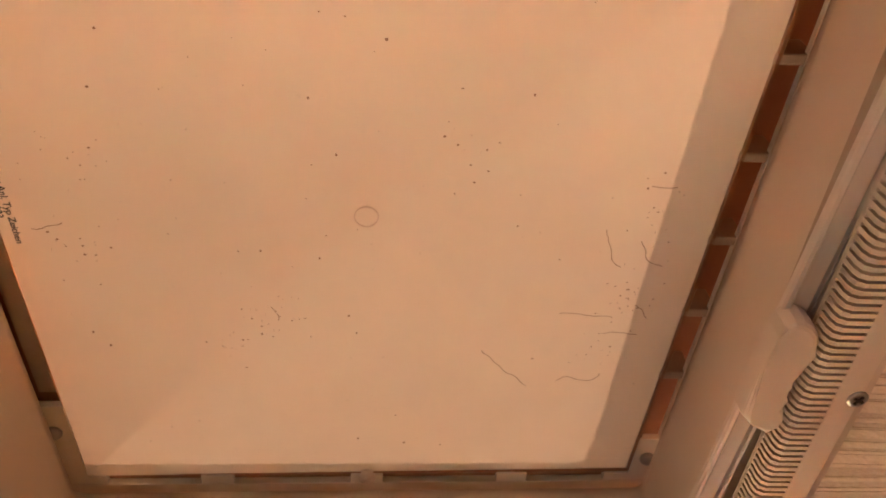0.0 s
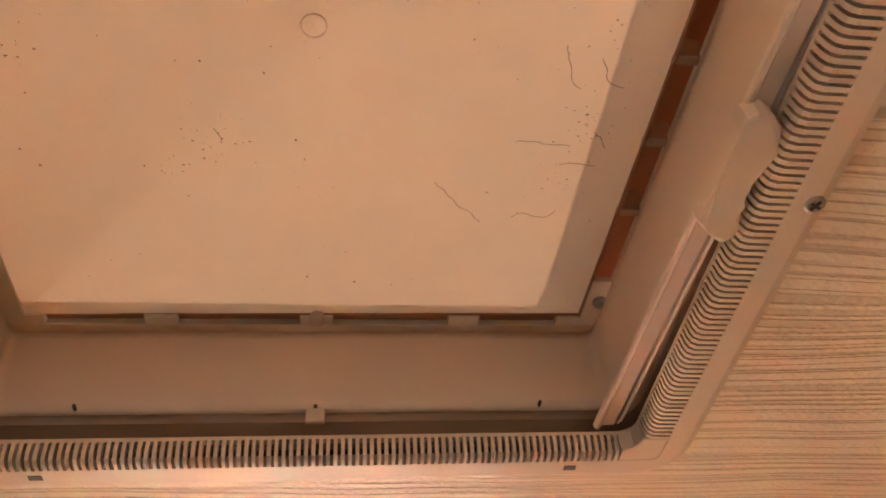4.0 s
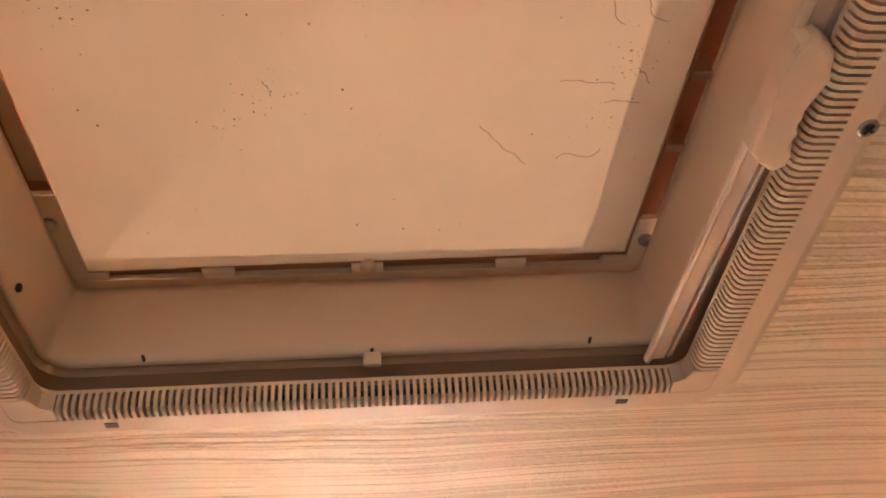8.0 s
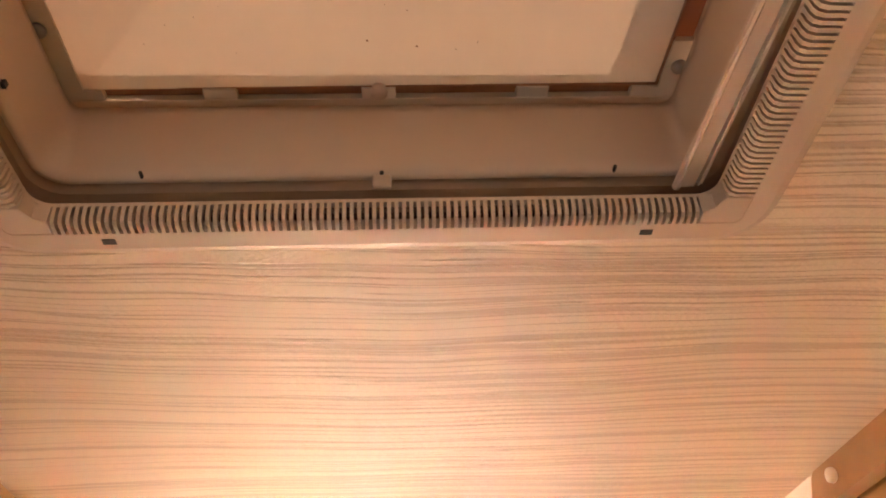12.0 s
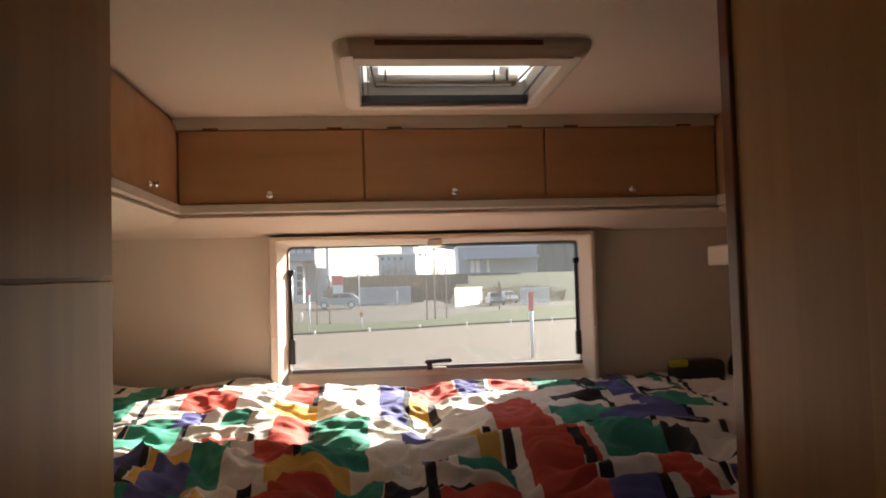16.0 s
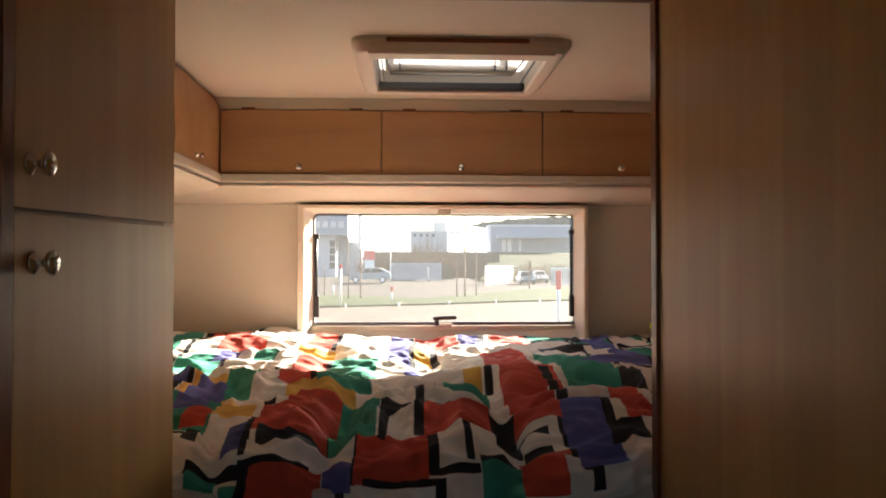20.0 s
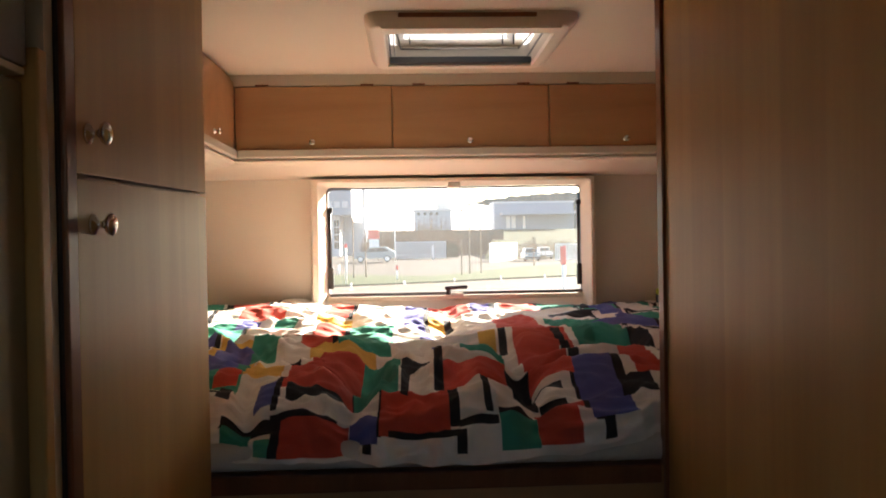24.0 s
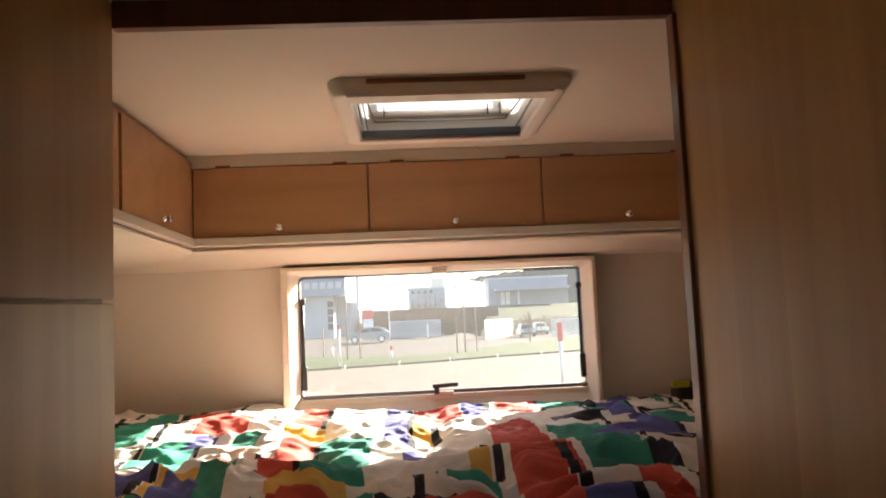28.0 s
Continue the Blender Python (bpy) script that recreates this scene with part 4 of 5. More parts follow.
# ---- roof hatch over the bed ----
RX0, RX1, RY0, RY1 = -0.052, 0.556, 0.588, 1.150
IX0, IX1, IY0, IY1 = 0.006, 0.492, 0.660, 1.084
rh = thing("roof_hatch", ((RX0 + RX1) / 2, (RY0 + RY1) / 2, 1.985), "ivory roof hatch with a bright clear lid above the bed", "roof hatch")
f2 = mesh()
ZR = 1.988
outer = [(RX0, RY0), (RX1, RY0), (RX1, RY1), (RX0, RY1)]
ring(f2, [[(px, py, z) for px, py in rrect(RX0 + i * 1.1, RX1 - i * 1.6, RY0 + i * 0.5, RY1 - i, max(0.01, 0.05 - i))] for i, z in ((0, CEIL_R + 0.001), (0.0, CEIL_R - 0.012), (0.006, CEIL_R - 0.026), (0.016, ZR + 0.003), (0.024, ZR))]
     + [[(px, py, ZR) for px, py in rrect(IX0 - 0.004, IX1 + 0.004, IY0 - 0.004, IY1 + 0.004, 0.008)], [(px, py, ZR + 0.012) for px, py in rrect(IX0, IX1, IY0, IY1, 0.008)]])
part("frame", f2, M_PLASTIC_W, rh, "ivory moulded frame")
part("front_bar", box(mesh(), IX0 - 0.010, IX1 + 0.012, IY0 - 0.062, IY0 - 0.003, ZR - 0.0045, ZR + 0.004, 0.002), M_PLASTIC_W, rh, "ivory cross bar of the frame")
part("vent_slit", box(mesh(), 0.045, 0.432, RY0 - 0.0015, RY0 + 0.02, 2.013, 2.026, 0.002), M_EDGE, rh, "dark vent slit")
sh2 = mesh()
ring(sh2, [[(px, py, z) for px, py in rrect(IX0 - e, IX1 + e, IY0 - e, IY1 + e, 0.02)] for e, z in ((0.0, ZR + 0.010), (-0.002, 2.03), (-0.006, 2.058))])
part("shaft", sh2, M_RAIL, rh, "grey-cream shaft liner")
for sx_, w_ in ((IX0 + 0.006, 0.004), (IX0 + 0.020, 0.003), (IX1 - 0.016, 0.003)):
    part("screen_rail", box(mesh(), sx_, sx_ + w_, IY0 + 0.004, IY1 - 0.006, 2.012, 2.020, 0.001), M_SEAL, rh, "grey screen guide rail")
dome2 = mesh()
ring(dome2, [[(px, py, z) for px, py in rrect(IX0 - e, IX1 + e, IY0 - e, IY1 + e, 0.03)] for e, z in ((0.010, 2.0585), (0.012, 2.075), (0.006, 2.150), (-0.004, 2.190), (-0.02, 2.207))])
part("dome", dome2, M_DOME, rh, "milky grey dome walls", smooth=True)
lid2 = mesh()
box(lid2, IX0 + 0.018, IX1 - 0.018, IY0 + 0.018, IY1 - 0.018, 2.2075, 2.2125)
part("lid", lid2, M_RLID, rh, "bright translucent lid")
part("blind_cassette", box(mesh(), IX0 + 0.004, IX1 - 0.004, IY1 - 0.034, IY1 - 0.002, 1.991, 2.014, 0.003), M_BLACK, rh, "dark blind cassette")
part("lid_bar", rod(mesh(), (IX0 + 0.03, IY1 - 0.016, 2.066), (IX1 - 0.03, IY1 - 0.016, 2.066), 0.011, n=14), M_PLASTIC_W, rh, "ivory lift bar", smooth=True)
for sx in (0.078, 0.392, 0.430):
    part("stop", box(mesh(), sx - 0.0022, sx + 0.0022, IY1 - 0.034, IY1 - 0.024, 2.056, 2.088, 0.001), M_BLACK, rh, "black stop")
for sx in (0.045, 0.425):
    part("bracket", box(mesh(), sx - 0.016, sx + 0.014, IY1 - 0.022, IY1 - 0.006, 2.058, 2.100, 0.005), M_PLASTIC_W, rh)
# wire bail of the lid: a long bar with an arm at either end
bail = mesh()
for pa, pb in (((IX0 + 0.042, IY1 - 0.030, 2.040), (IX1 - 0.046, IY1 - 0.030, 2.040)), ((IX0 + 0.042, IY1 - 0.030, 2.040), (IX0 + 0.020, IY0 + 0.03, 2.046)), ((IX1 - 0.046, IY1 - 0.030, 2.040), (IX1 - 0.016, IY0 + 0.03, 2.046))):
    rod(bail, pa, pb, 0.0028, n=8)
part("wire_bail", bail, M_STEEL, rh, "thin steel wire bail", smooth=True)

# ---- bed ----
bed = thing("bed", (0.3, 0.8, 0.0), "fixed cherry bed platform over the rear garage", "bed")
part("front_board", box(mesh(), LEFT, RIGHT, 0.002, 0.022, 0.60, 0.923, 0.003), M_CHERRY_H, bed)
part("rail", box(mesh(), WARD_X - 0.02, PANEL_X - 0.012, -0.004, 0.024, 0.888, 0.926, 0.004), M_EDGE, bed, "dark cherry bed rail")
part("base", box(mesh(), LEFT, RIGHT, 0.023, REAR - 0.001, 0.0, 0.922), M_CHERRY_H, bed)
mt = mesh()
box(mt, LEFT + 0.01, RIGHT - 0.01, 0.010, REAR - 0.01, 0.9265, 0.985, 0.026, 4)
solid("mattress", mt, M_MATTRESS, "ivory mattress on the bed platform", "mattress", kind="", smooth=True)

PRINT = {k: surface(k + " printed cotton", c, 0.85, vary=0.10, scale=(14, 14, 14), fine=85, bump=0.45) for k, c in {
    "white": (0.84, 0.79, 0.72), "red": (0.58, 0.075, 0.045), "green": (0.05, 0.31, 0.215), "blue": (0.115, 0.12, 0.36), "yellow": (0.75, 0.46, 0.10), "black": (0.018, 0.016, 0.018)}.items()}
NAMES = list(PRINT)


ROLL_Y, ROLL_Z, ROLL_S = 0.105, 0.120, 0.178   # front roll of the duvet: depth, height, length along it


def duvet_point(x, q):
    """Place on the rumpled duvet, q metres along it from its front hem."""
    if q < ROLL_S:
        a = q / ROLL_S * math.pi / 2
        hem = 0.955 + 0.022 * noise.noise(Vector((x * 3.4, 0.4, 7.7))) + 0.03 * min(1.0, max(0.0, (x - 0.40) / 0.15))
        y0, z0, out, up = ROLL_Y * (1 - math.cos(a)), hem + (0.940 + ROLL_Z - hem) * math.sin(a), math.cos(a), math.sin(a)
    else:
        y0, z0, out, up = ROLL_Y + q - ROLL_S, 0.940 + ROLL_Z, 0.0, 1.0
    y0 -= 0.012 - 0.045 * min(1.0, max(0.0, (x - 0.535) / 0.04)) - 0.045 * min(1.0, max(0.0, (-0.285 - x) / 0.04))
    rise = 0.058 * min(1.0, max(0.0, (q - 0.2) / 1.2)) + 0.034 * min(1.0, max(0.0, (-0.05 - x) / 0.35)) * min(1.0, max(0.0, (q - 0.75) / 0.45))
    v = Vector((x, q, 0))
    warp = noise.noise(v * 2.2) * 1.1
    n1 = noise.noise(Vector((x * 1.9 + 3.1, q * 2.4, 0.3)))
    n2 = noise.noise(Vector((x * 4.2 + q * 2.0, q * 4.6 - x * 1.4, 1.7)))
    r1 = 1 - abs(noise.noise(Vector((x * 2.3 + warp, q * 3.8 + warp + x * 1.5, 4.0)))) * 2.2
    r2 = 1 - abs(noise.noise(Vector((x * 6.0 - q * 3.0 + warp, q * 9.0 + x * 3.0 + warp, 9.0)))) * 2.2
    r3 = 1 - abs(noise.noise(Vector((x * 17 + q * 9 + warp * 2, q * 24 - x * 7, 2.0)))) * 2
    amp = (0.55 + 0.45 * min(1.0, max(0.0, (q - 0.10) / 0.25))) * (1 - 0.55 * min(1.0, max(0.0, (q - 0.62) / 0.25)))
    rise += 0.022 * math.exp(-((q - 0.58) / 0.18) ** 2)
    # the large pillows of the cloth, and the creases that part them
    for hx, hq, wx, wq, high in PILLOWS:
        rise += high * math.exp(-((x - hx) / wx) ** 2 - ((q - hq) / wq) ** 2)
    for (ax, aq), (bx, bq), wide, deep in CREASES:
        dx, dq = bx - ax, bq - aq
        k = min(1.0, max(0.0, ((x - ax) * dx + (q - aq) * dq) / (dx * dx + dq * dq)))
        far_ = math.hypot(x - ax - k * dx, q - aq - k * dq) * (1 + 0.25 * noise.noise(v * 9))
        dent = deep * math.exp(-(far_ / wide) ** 2)
        rise -= dent * up
        y0 += dent * out
    d = amp * (0.026 * n1 + 0.020 * n2 + 0.034 * (r1 - 0.45) + 0.030 * (r2 - 0.45)) + 0.013 * (1 - 0.45 * min(1.0, max(0.0, (q - 0.6) / 0.2))) * (r3 - 0.4)
    return Vector((x, y0 - out * d * 0.9, max(z0 + rise + up * d, 0.936)))


PILLOWS = ((0.17, 0.33, 0.17, 0.16, 0.030), (-0.15, 0.30, 0.11, 0.13, 0.026), (0.50, 0.27, 0.13, 0.15, 0.030), (0.38, 0.62, 0.16, 0.16, 0.022), (-0.24, 0.70, 0.16, 0.20, 0.020), (0.72, 0.9, 0.2, 0.3, 0.02))
CREASES = (((-0.069, 0.02), (-0.055, 0.20), 0.030, 0.040), ((-0.055, 0.20), (-0.02, 0.52), 0.035, 0.034), ((0.325, 0.06), (0.318, 0.25), 0.030, 0.042), ((0.318, 0.25), (0.30, 0.60), 0.040, 0.034),
           ((-0.275, 0.03), (-0.285, 0.20), 0.028, 0.034), ((0.0, 0.56), (0.30, 0.57), 0.040, 0.028), ((-0.30, 0.50), (-0.04, 0.55), 0.040, 0.026), ((0.32, 0.46), (0.64, 0.52), 0.040, 0.026),
           ((-0.5, 0.9), (-0.05, 0.84), 0.05, 0.026), ((0.05, 0.95), (0.6, 0.86), 0.05, 0.026), ((-0.12, 0.80), (-0.16, 1.30), 0.045, 0.022), ((0.16, 1.0), (0.22, 1.5), 0.04, 0.022), ((-0.45, 1.2), (-0.1, 1.25), 0.045, 0.02))
DU = (LEFT + 0.03, RIGHT - 0.03, 0.0, 1.66)


def print_plan():
    """The printed cloth: white ground with black lines, then the coloured blocks."""
    cells = [(DU[0], DU[1], DU[2], DU[3], "white")]

    def block(col, x0, x1, q0, q1):
        cells.append((x0, x1, q0, q1, col))

    # far from the opening: a loose plan of lines and blocks
    for x in (-0.98, -0.80, -0.62, -0.47, 0.69, 0.84, 1.02, 1.20):
        block("black", x, x + 0.016, 0.0, 1.66)
    for q in (0.16, 0.42, 0.78, 1.02, 1.30):
        block("black", DU[0], -0.345, q, q + 0.018)
        block("black", 0.67, DU[1], q, q + 0.018)
    for col, x, q in (("green", -0.60, 0.80), ("blue", -0.60, 0.44), ("green", -0.78, 1.05), ("yellow", -0.45, 0.44), ("red", -0.78, 0.44), ("blue", 0.71, 0.80), ("green", 0.86, 1.05), ("red", 0.86, 0.44), ("blue", 0.71, 0.18), ("yellow", 1.04, 0.80), ("green", 0.71, 1.32), ("red", -0.60, 1.32), ("green", -0.45, 0.18)):
        block(col, x, x + 0.13, q, q + 0.22)
    block("black", -0.338, -0.210, 0.063, 0.099)
    block("green", -0.333, -0.270, 0.013, 0.075)
    block("green", -0.258, -0.222, 0.012, 0.052)
    block("black", -0.229, -0.089, 0.089, 0.106)
    block("black", -0.224, -0.204, 0.011, 0.106)
    block("red", -0.204, -0.067, 0.009, 0.093)
    block("white", -0.067, -0.037, 0.018, 0.051)
    block("black", -0.037, -0.018, 0.017, 0.041)
    block("blue", -0.065, -0.005, 0.037, 0.101)
    block("black", -0.007, 0.003, 0.050, 0.207)
    block("red", -0.002, 0.145, 0.052, 0.177)
    block("black", 0.146, 0.165, 0.072, 0.193)
    block("black", 0.018, 0.163, 0.050, 0.066)
    block("black", 0.163, 0.243, 0.069, 0.088)
    block("black", 0.245, 0.322, 0.091, 0.105)
    block("white", 0.165, 0.218, 0.088, 0.211)
    block("black", 0.219, 0.234, 0.094, 0.203)
    block("white", 0.234, 0.319, 0.103, 0.181)
    block("white", 0.051, 0.155, 0.024, 0.050)
    block("black", 0.156, 0.175, 0.019, 0.064)
    block("white", 0.175, 0.245, 0.018, 0.069)
    block("green", 0.245, 0.328, 0.020, 0.091)
    block("red", 0.329, 0.433, 0.025, 0.123)
    block("black", 0.344, 0.403, 0.120, 0.159)
    block("white", 0.415, 0.465, 0.024, 0.101)
    block("black", 0.460, 0.485, 0.023, 0.096)
    block("white", 0.486, 0.577, 0.028, 0.069)
    block("black", 0.433, 0.455, 0.140, 0.317)
    block("black", 0.430, 0.451, 0.097, 0.140)
    block("black", 0.445, 0.468, 0.065, 0.097)
    block("blue", 0.442, 0.540, 0.073, 0.354)
    block("black", 0.533, 0.558, 0.137, 0.385)
    block("red", 0.588, 0.662, 0.248, 0.469)
    block("black", 0.542, 0.613, 0.159, 0.248)
    block("black", 0.039, 0.338, 0.331, 0.391)
    block("red", 0.140, 0.288, 0.188, 0.329)
    block("black", 0.118, 0.141, 0.205, 0.533)
    block("black", 0.043, 0.062, 0.169, 0.340)
    block("black", 0.285, 0.343, 0.146, 0.313)
    block("green", -0.062, 0.037, 0.174, 0.469)
    block("blue", 0.115, 0.174, 0.486, 0.569)
    block("green", 0.191, 0.308, 0.453, 0.560)
    block("black", -0.091, -0.061, 0.165, 0.447)
    block("red", -0.216, -0.064, 0.186, 0.359)
    block("red", -0.189, -0.053, 0.343, 0.489)
    block("yellow", -0.202, -0.030, 0.488, 0.669)
    block("yellow", -0.325, -0.232, 0.270, 0.428)
    block("black", -0.248, -0.220, 0.390, 0.482)
    block("green", -0.371, -0.289, 0.460, 0.766)
    block("blue", -0.433, -0.356, 0.305, 0.603)
    block("black", -0.205, -0.076, 0.153, 0.204)
    block("blue", -0.266, -0.228, 0.122, 0.227)
    block("black", -0.229, -0.215, 0.111, 0.268)
    block("red", -0.382, -0.327, 0.205, 0.306)
    block("black", -0.355, -0.328, 0.141, 0.190)
    block("red", 0.341, 0.447, 0.255, 0.617)
    block("black", 0.335, 0.410, 0.215, 0.238)
    block("red", 0.345, 0.489, 0.517, 1.259)
    block("black", 0.452, 0.477, 0.361, 0.701)
    block("black", 0.457, 0.477, 0.346, 0.413)
    block("green", 0.510, 0.675, 0.535, 0.791)
    block("black", 0.668, 0.702, 0.482, 0.654)
    block("green", 0.509, 0.668, 0.881, 1.093)
    block("black", 0.477, 0.637, 0.805, 0.895)
    block("blue", 0.780, 0.875, 0.956, 1.198)
    block("blue", 0.611, 0.770, 0.763, 0.919)
    block("red", -0.232, -0.133, 0.598, 1.122)
    block("yellow", -0.275, -0.142, 1.107, 1.328)
    block("red", -0.254, -0.159, 1.347, 1.660)
    block("black", -0.163, -0.145, 1.336, 1.660)
    block("green", -0.132, 0.053, 1.657, 1.671)
    block("green", -0.127, 0.013, 0.587, 1.141)
    block("black", -0.141, -0.127, 0.594, 1.110)
    block("blue", 0.041, 0.111, 1.068, 1.635)
    block("black", 0.111, 0.129, 1.030, 1.626)
    block("blue", 0.100, 0.187, 1.660, 1.674)
    block("red", 0.133, 0.293, 1.372, 1.660)
    block("black", 0.187, 0.213, 1.660, 1.674)
    block("yellow", 0.129, 0.182, 1.129, 1.377)
    block("black", 0.182, 0.205, 1.125, 1.373)
    block("blue", 0.099, 0.173, 0.727, 0.995)
    block("blue", 0.299, 0.377, 1.376, 1.660)
    block("black", 0.377, 0.404, 1.370, 1.660)
    block("red", 0.417, 0.567, 1.394, 1.660)
    block("black", 0.567, 0.583, 1.385, 1.660)
    block("green", 0.583, 0.741, 1.416, 1.660)
    block("yellow", 0.251, 0.300, 0.560, 0.965)
    block("black", 0.306, 0.326, 0.557, 0.974)
    block("green", -0.723, -0.632, 1.226, 1.660)
    block("black", -0.609, -0.592, 1.204, 1.660)
    block("red", -0.522, -0.378, 1.153, 1.380)
    block("green", -0.387, -0.310, 1.001, 1.142)
    block("green", -0.579, -0.495, 0.929, 1.085)
    block("blue", -0.502, -0.437, 1.004, 1.147)
    block("red", -0.399, -0.287, 0.808, 0.925)
    block("black", -0.287, -0.268, 0.754, 0.969)
    block("blue", 0.836, 0.916, 1.577, 1.660)
    block("black", 0.714, 0.787, 1.362, 1.654)
    block("blue", 0.752, 0.828, 1.225, 1.462)
    block("black", 0.943, 1.036, 1.556, 1.660)
    block("black", 0.566, 0.726, 1.208, 1.302)
    block("green", 0.972, 1.004, 1.336, 1.660)
    return [tuple(round(v, 3) for v in c[:4]) + (c[4],) for c in cells]


def build_duvet():
    cells = print_plan()
    ex = sorted({v for c in cells for v in c[:2] if DU[0] < v < DU[1]} | {DU[0], DU[1]})
    ey = sorted({v for c in cells for v in c[2:4] if DU[2] < v < DU[3]} | {DU[2], DU[3]})

    def fill(es, step):
        out = [es[0]]
        for v in es[1:]:
            if v - out[-1] < 0.0012:
                continue
            a, n = out[-1], max(1, math.ceil((v - out[-1]) / step))
            out += [a + (v - a) * k / n for k in range(1, n + 1)]
        return out
    gx, gy = fill(ex, 0.010), fill(ey, 0.010)
    base = Vector(((DU[0] + DU[1]) / 2, DU[2], 0.94))
    verts = []
    for q in gy:
        for x in gx:
            wx = 0.012 * noise.noise(Vector((x * 2.6, q * 2.6, 5.5))) + 0.010 * noise.noise(Vector((x * 8, q * 8, 8.5)))
            wy = 0.014 * noise.noise(Vector((x * 2.6, q * 2.6, 15.5))) + 0.012 * noise.noise(Vector((x * 8, q * 8, 18.5)))
            ins = max(0.0, min(1.0, (x - DU[0]) / 0.1, (DU[1] - x) / 0.1, q / 0.1, (DU[3] - q) / 0.1))
            verts.append(tuple(duvet_point(x + wx * ins, q + wy * ins) - base))
    faces, mats = [], []
    nx = len(gx)
    for j in range(len(gy) - 1):
        cy = (gy[j] + gy[j + 1]) / 2
        mine = [c for c in cells if c[2] < cy < c[3]]
        for i in range(nx - 1):
            cx = (gx[i] + gx[i + 1]) / 2
            col = "black"
            for c in mine:
                if c[0] < cx < c[1]:
                    col = c[4]
            faces.append((j * nx + i, j * nx + i + 1, (j + 1) * nx + i + 1, (j + 1) * nx + i))
            mats.append(NAMES.index(col))
    th = thing("duvet", base, "rumpled duvet printed with colourful blocks between black lines", "duvet")
    hem_rows = sum(1 for v in gy[:-1] if v < 0.014)
    for name, lo_, hi_ in (("front_hem", 0, hem_rows), ("cover", hem_rows, len(gy) - 1)):
        me = bpy.data.meshes.new(name)
        first = lo_ * nx
        me.from_pydata(verts[first:(hi_ + 1) * nx], [], [tuple(i - first for i in f) for f in faces[lo_ * (nx - 1):hi_ * (nx - 1)]])
        for k in NAMES:
            me.materials.append(PRINT[k])
        me.polygons.foreach_set("material_index", mats[lo_ * (nx - 1):hi_ * (nx - 1)])
        me.shade_smooth()
        new(name, me).parent = th
    return th


build_duvet()

# small bag behind the duvet
bag = thing("tool_pouch", (1.16, 1.5, 1.08), "black and yellow pouch lying behind the duvet", "pouch")
part("body", box(mesh(), 1.06, 1.24, 1.46, 1.56, 1.08, 1.185, 0.02, 3), M_BLACK, bag)
part("strap", box(mesh(), 1.035, 1.10, 1.45, 1.47, 1.165, 1.19, 0.006), M_YELLOW, bag, "yellow strap")
solid("dark_bottle", lathe(mesh(), [(0.03, 0), (0.034, 0.01), (0.034, 0.12), (0.02, 0.15), (0.012, 0.16), (0.012, 0.19)], Matrix.Translation((1.30, 1.5, 1.05)), 16), M_BLACK, "dark glossy bottle standing behind the duvet", "bottle", kind="", smooth=True)

# ---- outside ----
GZ = -1.0
M_GROUND = surface("worn asphalt", (0.055, 0.051, 0.047), 0.9, vary=0.25, scale=(0.3, 0.3, 0.3), fine=30, bump=0.2)
M_PAVE = surface("pale concrete road", (0.092, 0.078, 0.064), 0.9, vary=0.1, scale=(0.4, 0.4, 0.4), fine=20)
M_GRASS = surface("winter grass", (0.028, 0.042, 0.014), 0.95, vary=0.3, scale=(0.8, 0.8, 0.8), fine=12, bump=0.4)
M_BANK = surface("rough pasture", (0.017, 0.027, 0.010), 0.95, vary=0.35, scale=(0.25, 0.25, 0.25), fine=6, bump=0.4)
M_WHITE = surface("white render", (0.80, 0.80, 0.80), 0.8, vary=0.05, scale=(0.1, 0.1, 0.1), fine=4)
M_HALLW = surface("weathered white cladding", (0.50, 0.49, 0.47), 0.8, vary=0.12, scale=(0.3, 0.3, 0.05), fine=3)
M_LGREY = surface("pale grey cladding", (0.50, 0.52, 0.56), 0.6, vary=0.06, scale=(0.4, 0.4, 0.1), fine=4)
M_STEELBLUE = surface("blue-grey cladding", (0.30, 0.34, 0.41), 0.6, vary=0.08, scale=(0.1, 2, 0.1), fine=4)
M_HILL = surface("wooded hill", (0.060, 0.085, 0.080), 0.95, vary=0.4, scale=(0.1, 0.1, 0.1), fine=0.5)
M_BARK = surface("grey-brown bark", (0.24, 0.18, 0.13), 0.9, vary=0.2)
M_POSTW = surface("white post paint", (0.85, 0.83, 0.80), 0.5, vary=0.05)
M_RED = surface("red sign paint", (0.65, 0.06, 0.05), 0.5, vary=0.05)
M_CARB = surface("silver-blue car paint", (0.26, 0.32, 0.38), 0.3, metal=0.4, vary=0.04)
M_TYRE = surface("tyre rubber", (0.02, 0.02, 0.02), 0.8)
M_DGLASS = surface("dark tinted glass", (0.04, 0.05, 0.06), 0.1, vary=0.05, bump=0.0)
M_TWIG = surface("bare brown twigs", (0.15, 0.10, 0.065), 0.95, vary=0.2)
M_HEDGE = surface("dark evergreen hedge", (0.035, 0.045, 0.03), 0.95, vary=0.3)

for m_ in (M_GROUND, M_PAVE, M_GRASS, M_BANK, M_HILL, M_TWIG, M_BARK, M_HEDGE):
    m_.node_tree.nodes["Principled BSDF"].inputs["Specular IOR Level"].default_value = 0.04
gr = mesh()
gr.faces.new([gr.verts.new(p) for p in ((-1500, -1500, GZ), (1500, -1500, GZ), (1500, 1500, GZ), (-1500, 1500, GZ))])
solid("ground", gr, M_GROUND, "pale worn asphalt yard outside", "ground")


def strip(name, pts, h, mat, label, cat):
    return solid(name, prism(mesh(), pts, "z", GZ - 0.02, GZ + h), mat, label, cat)


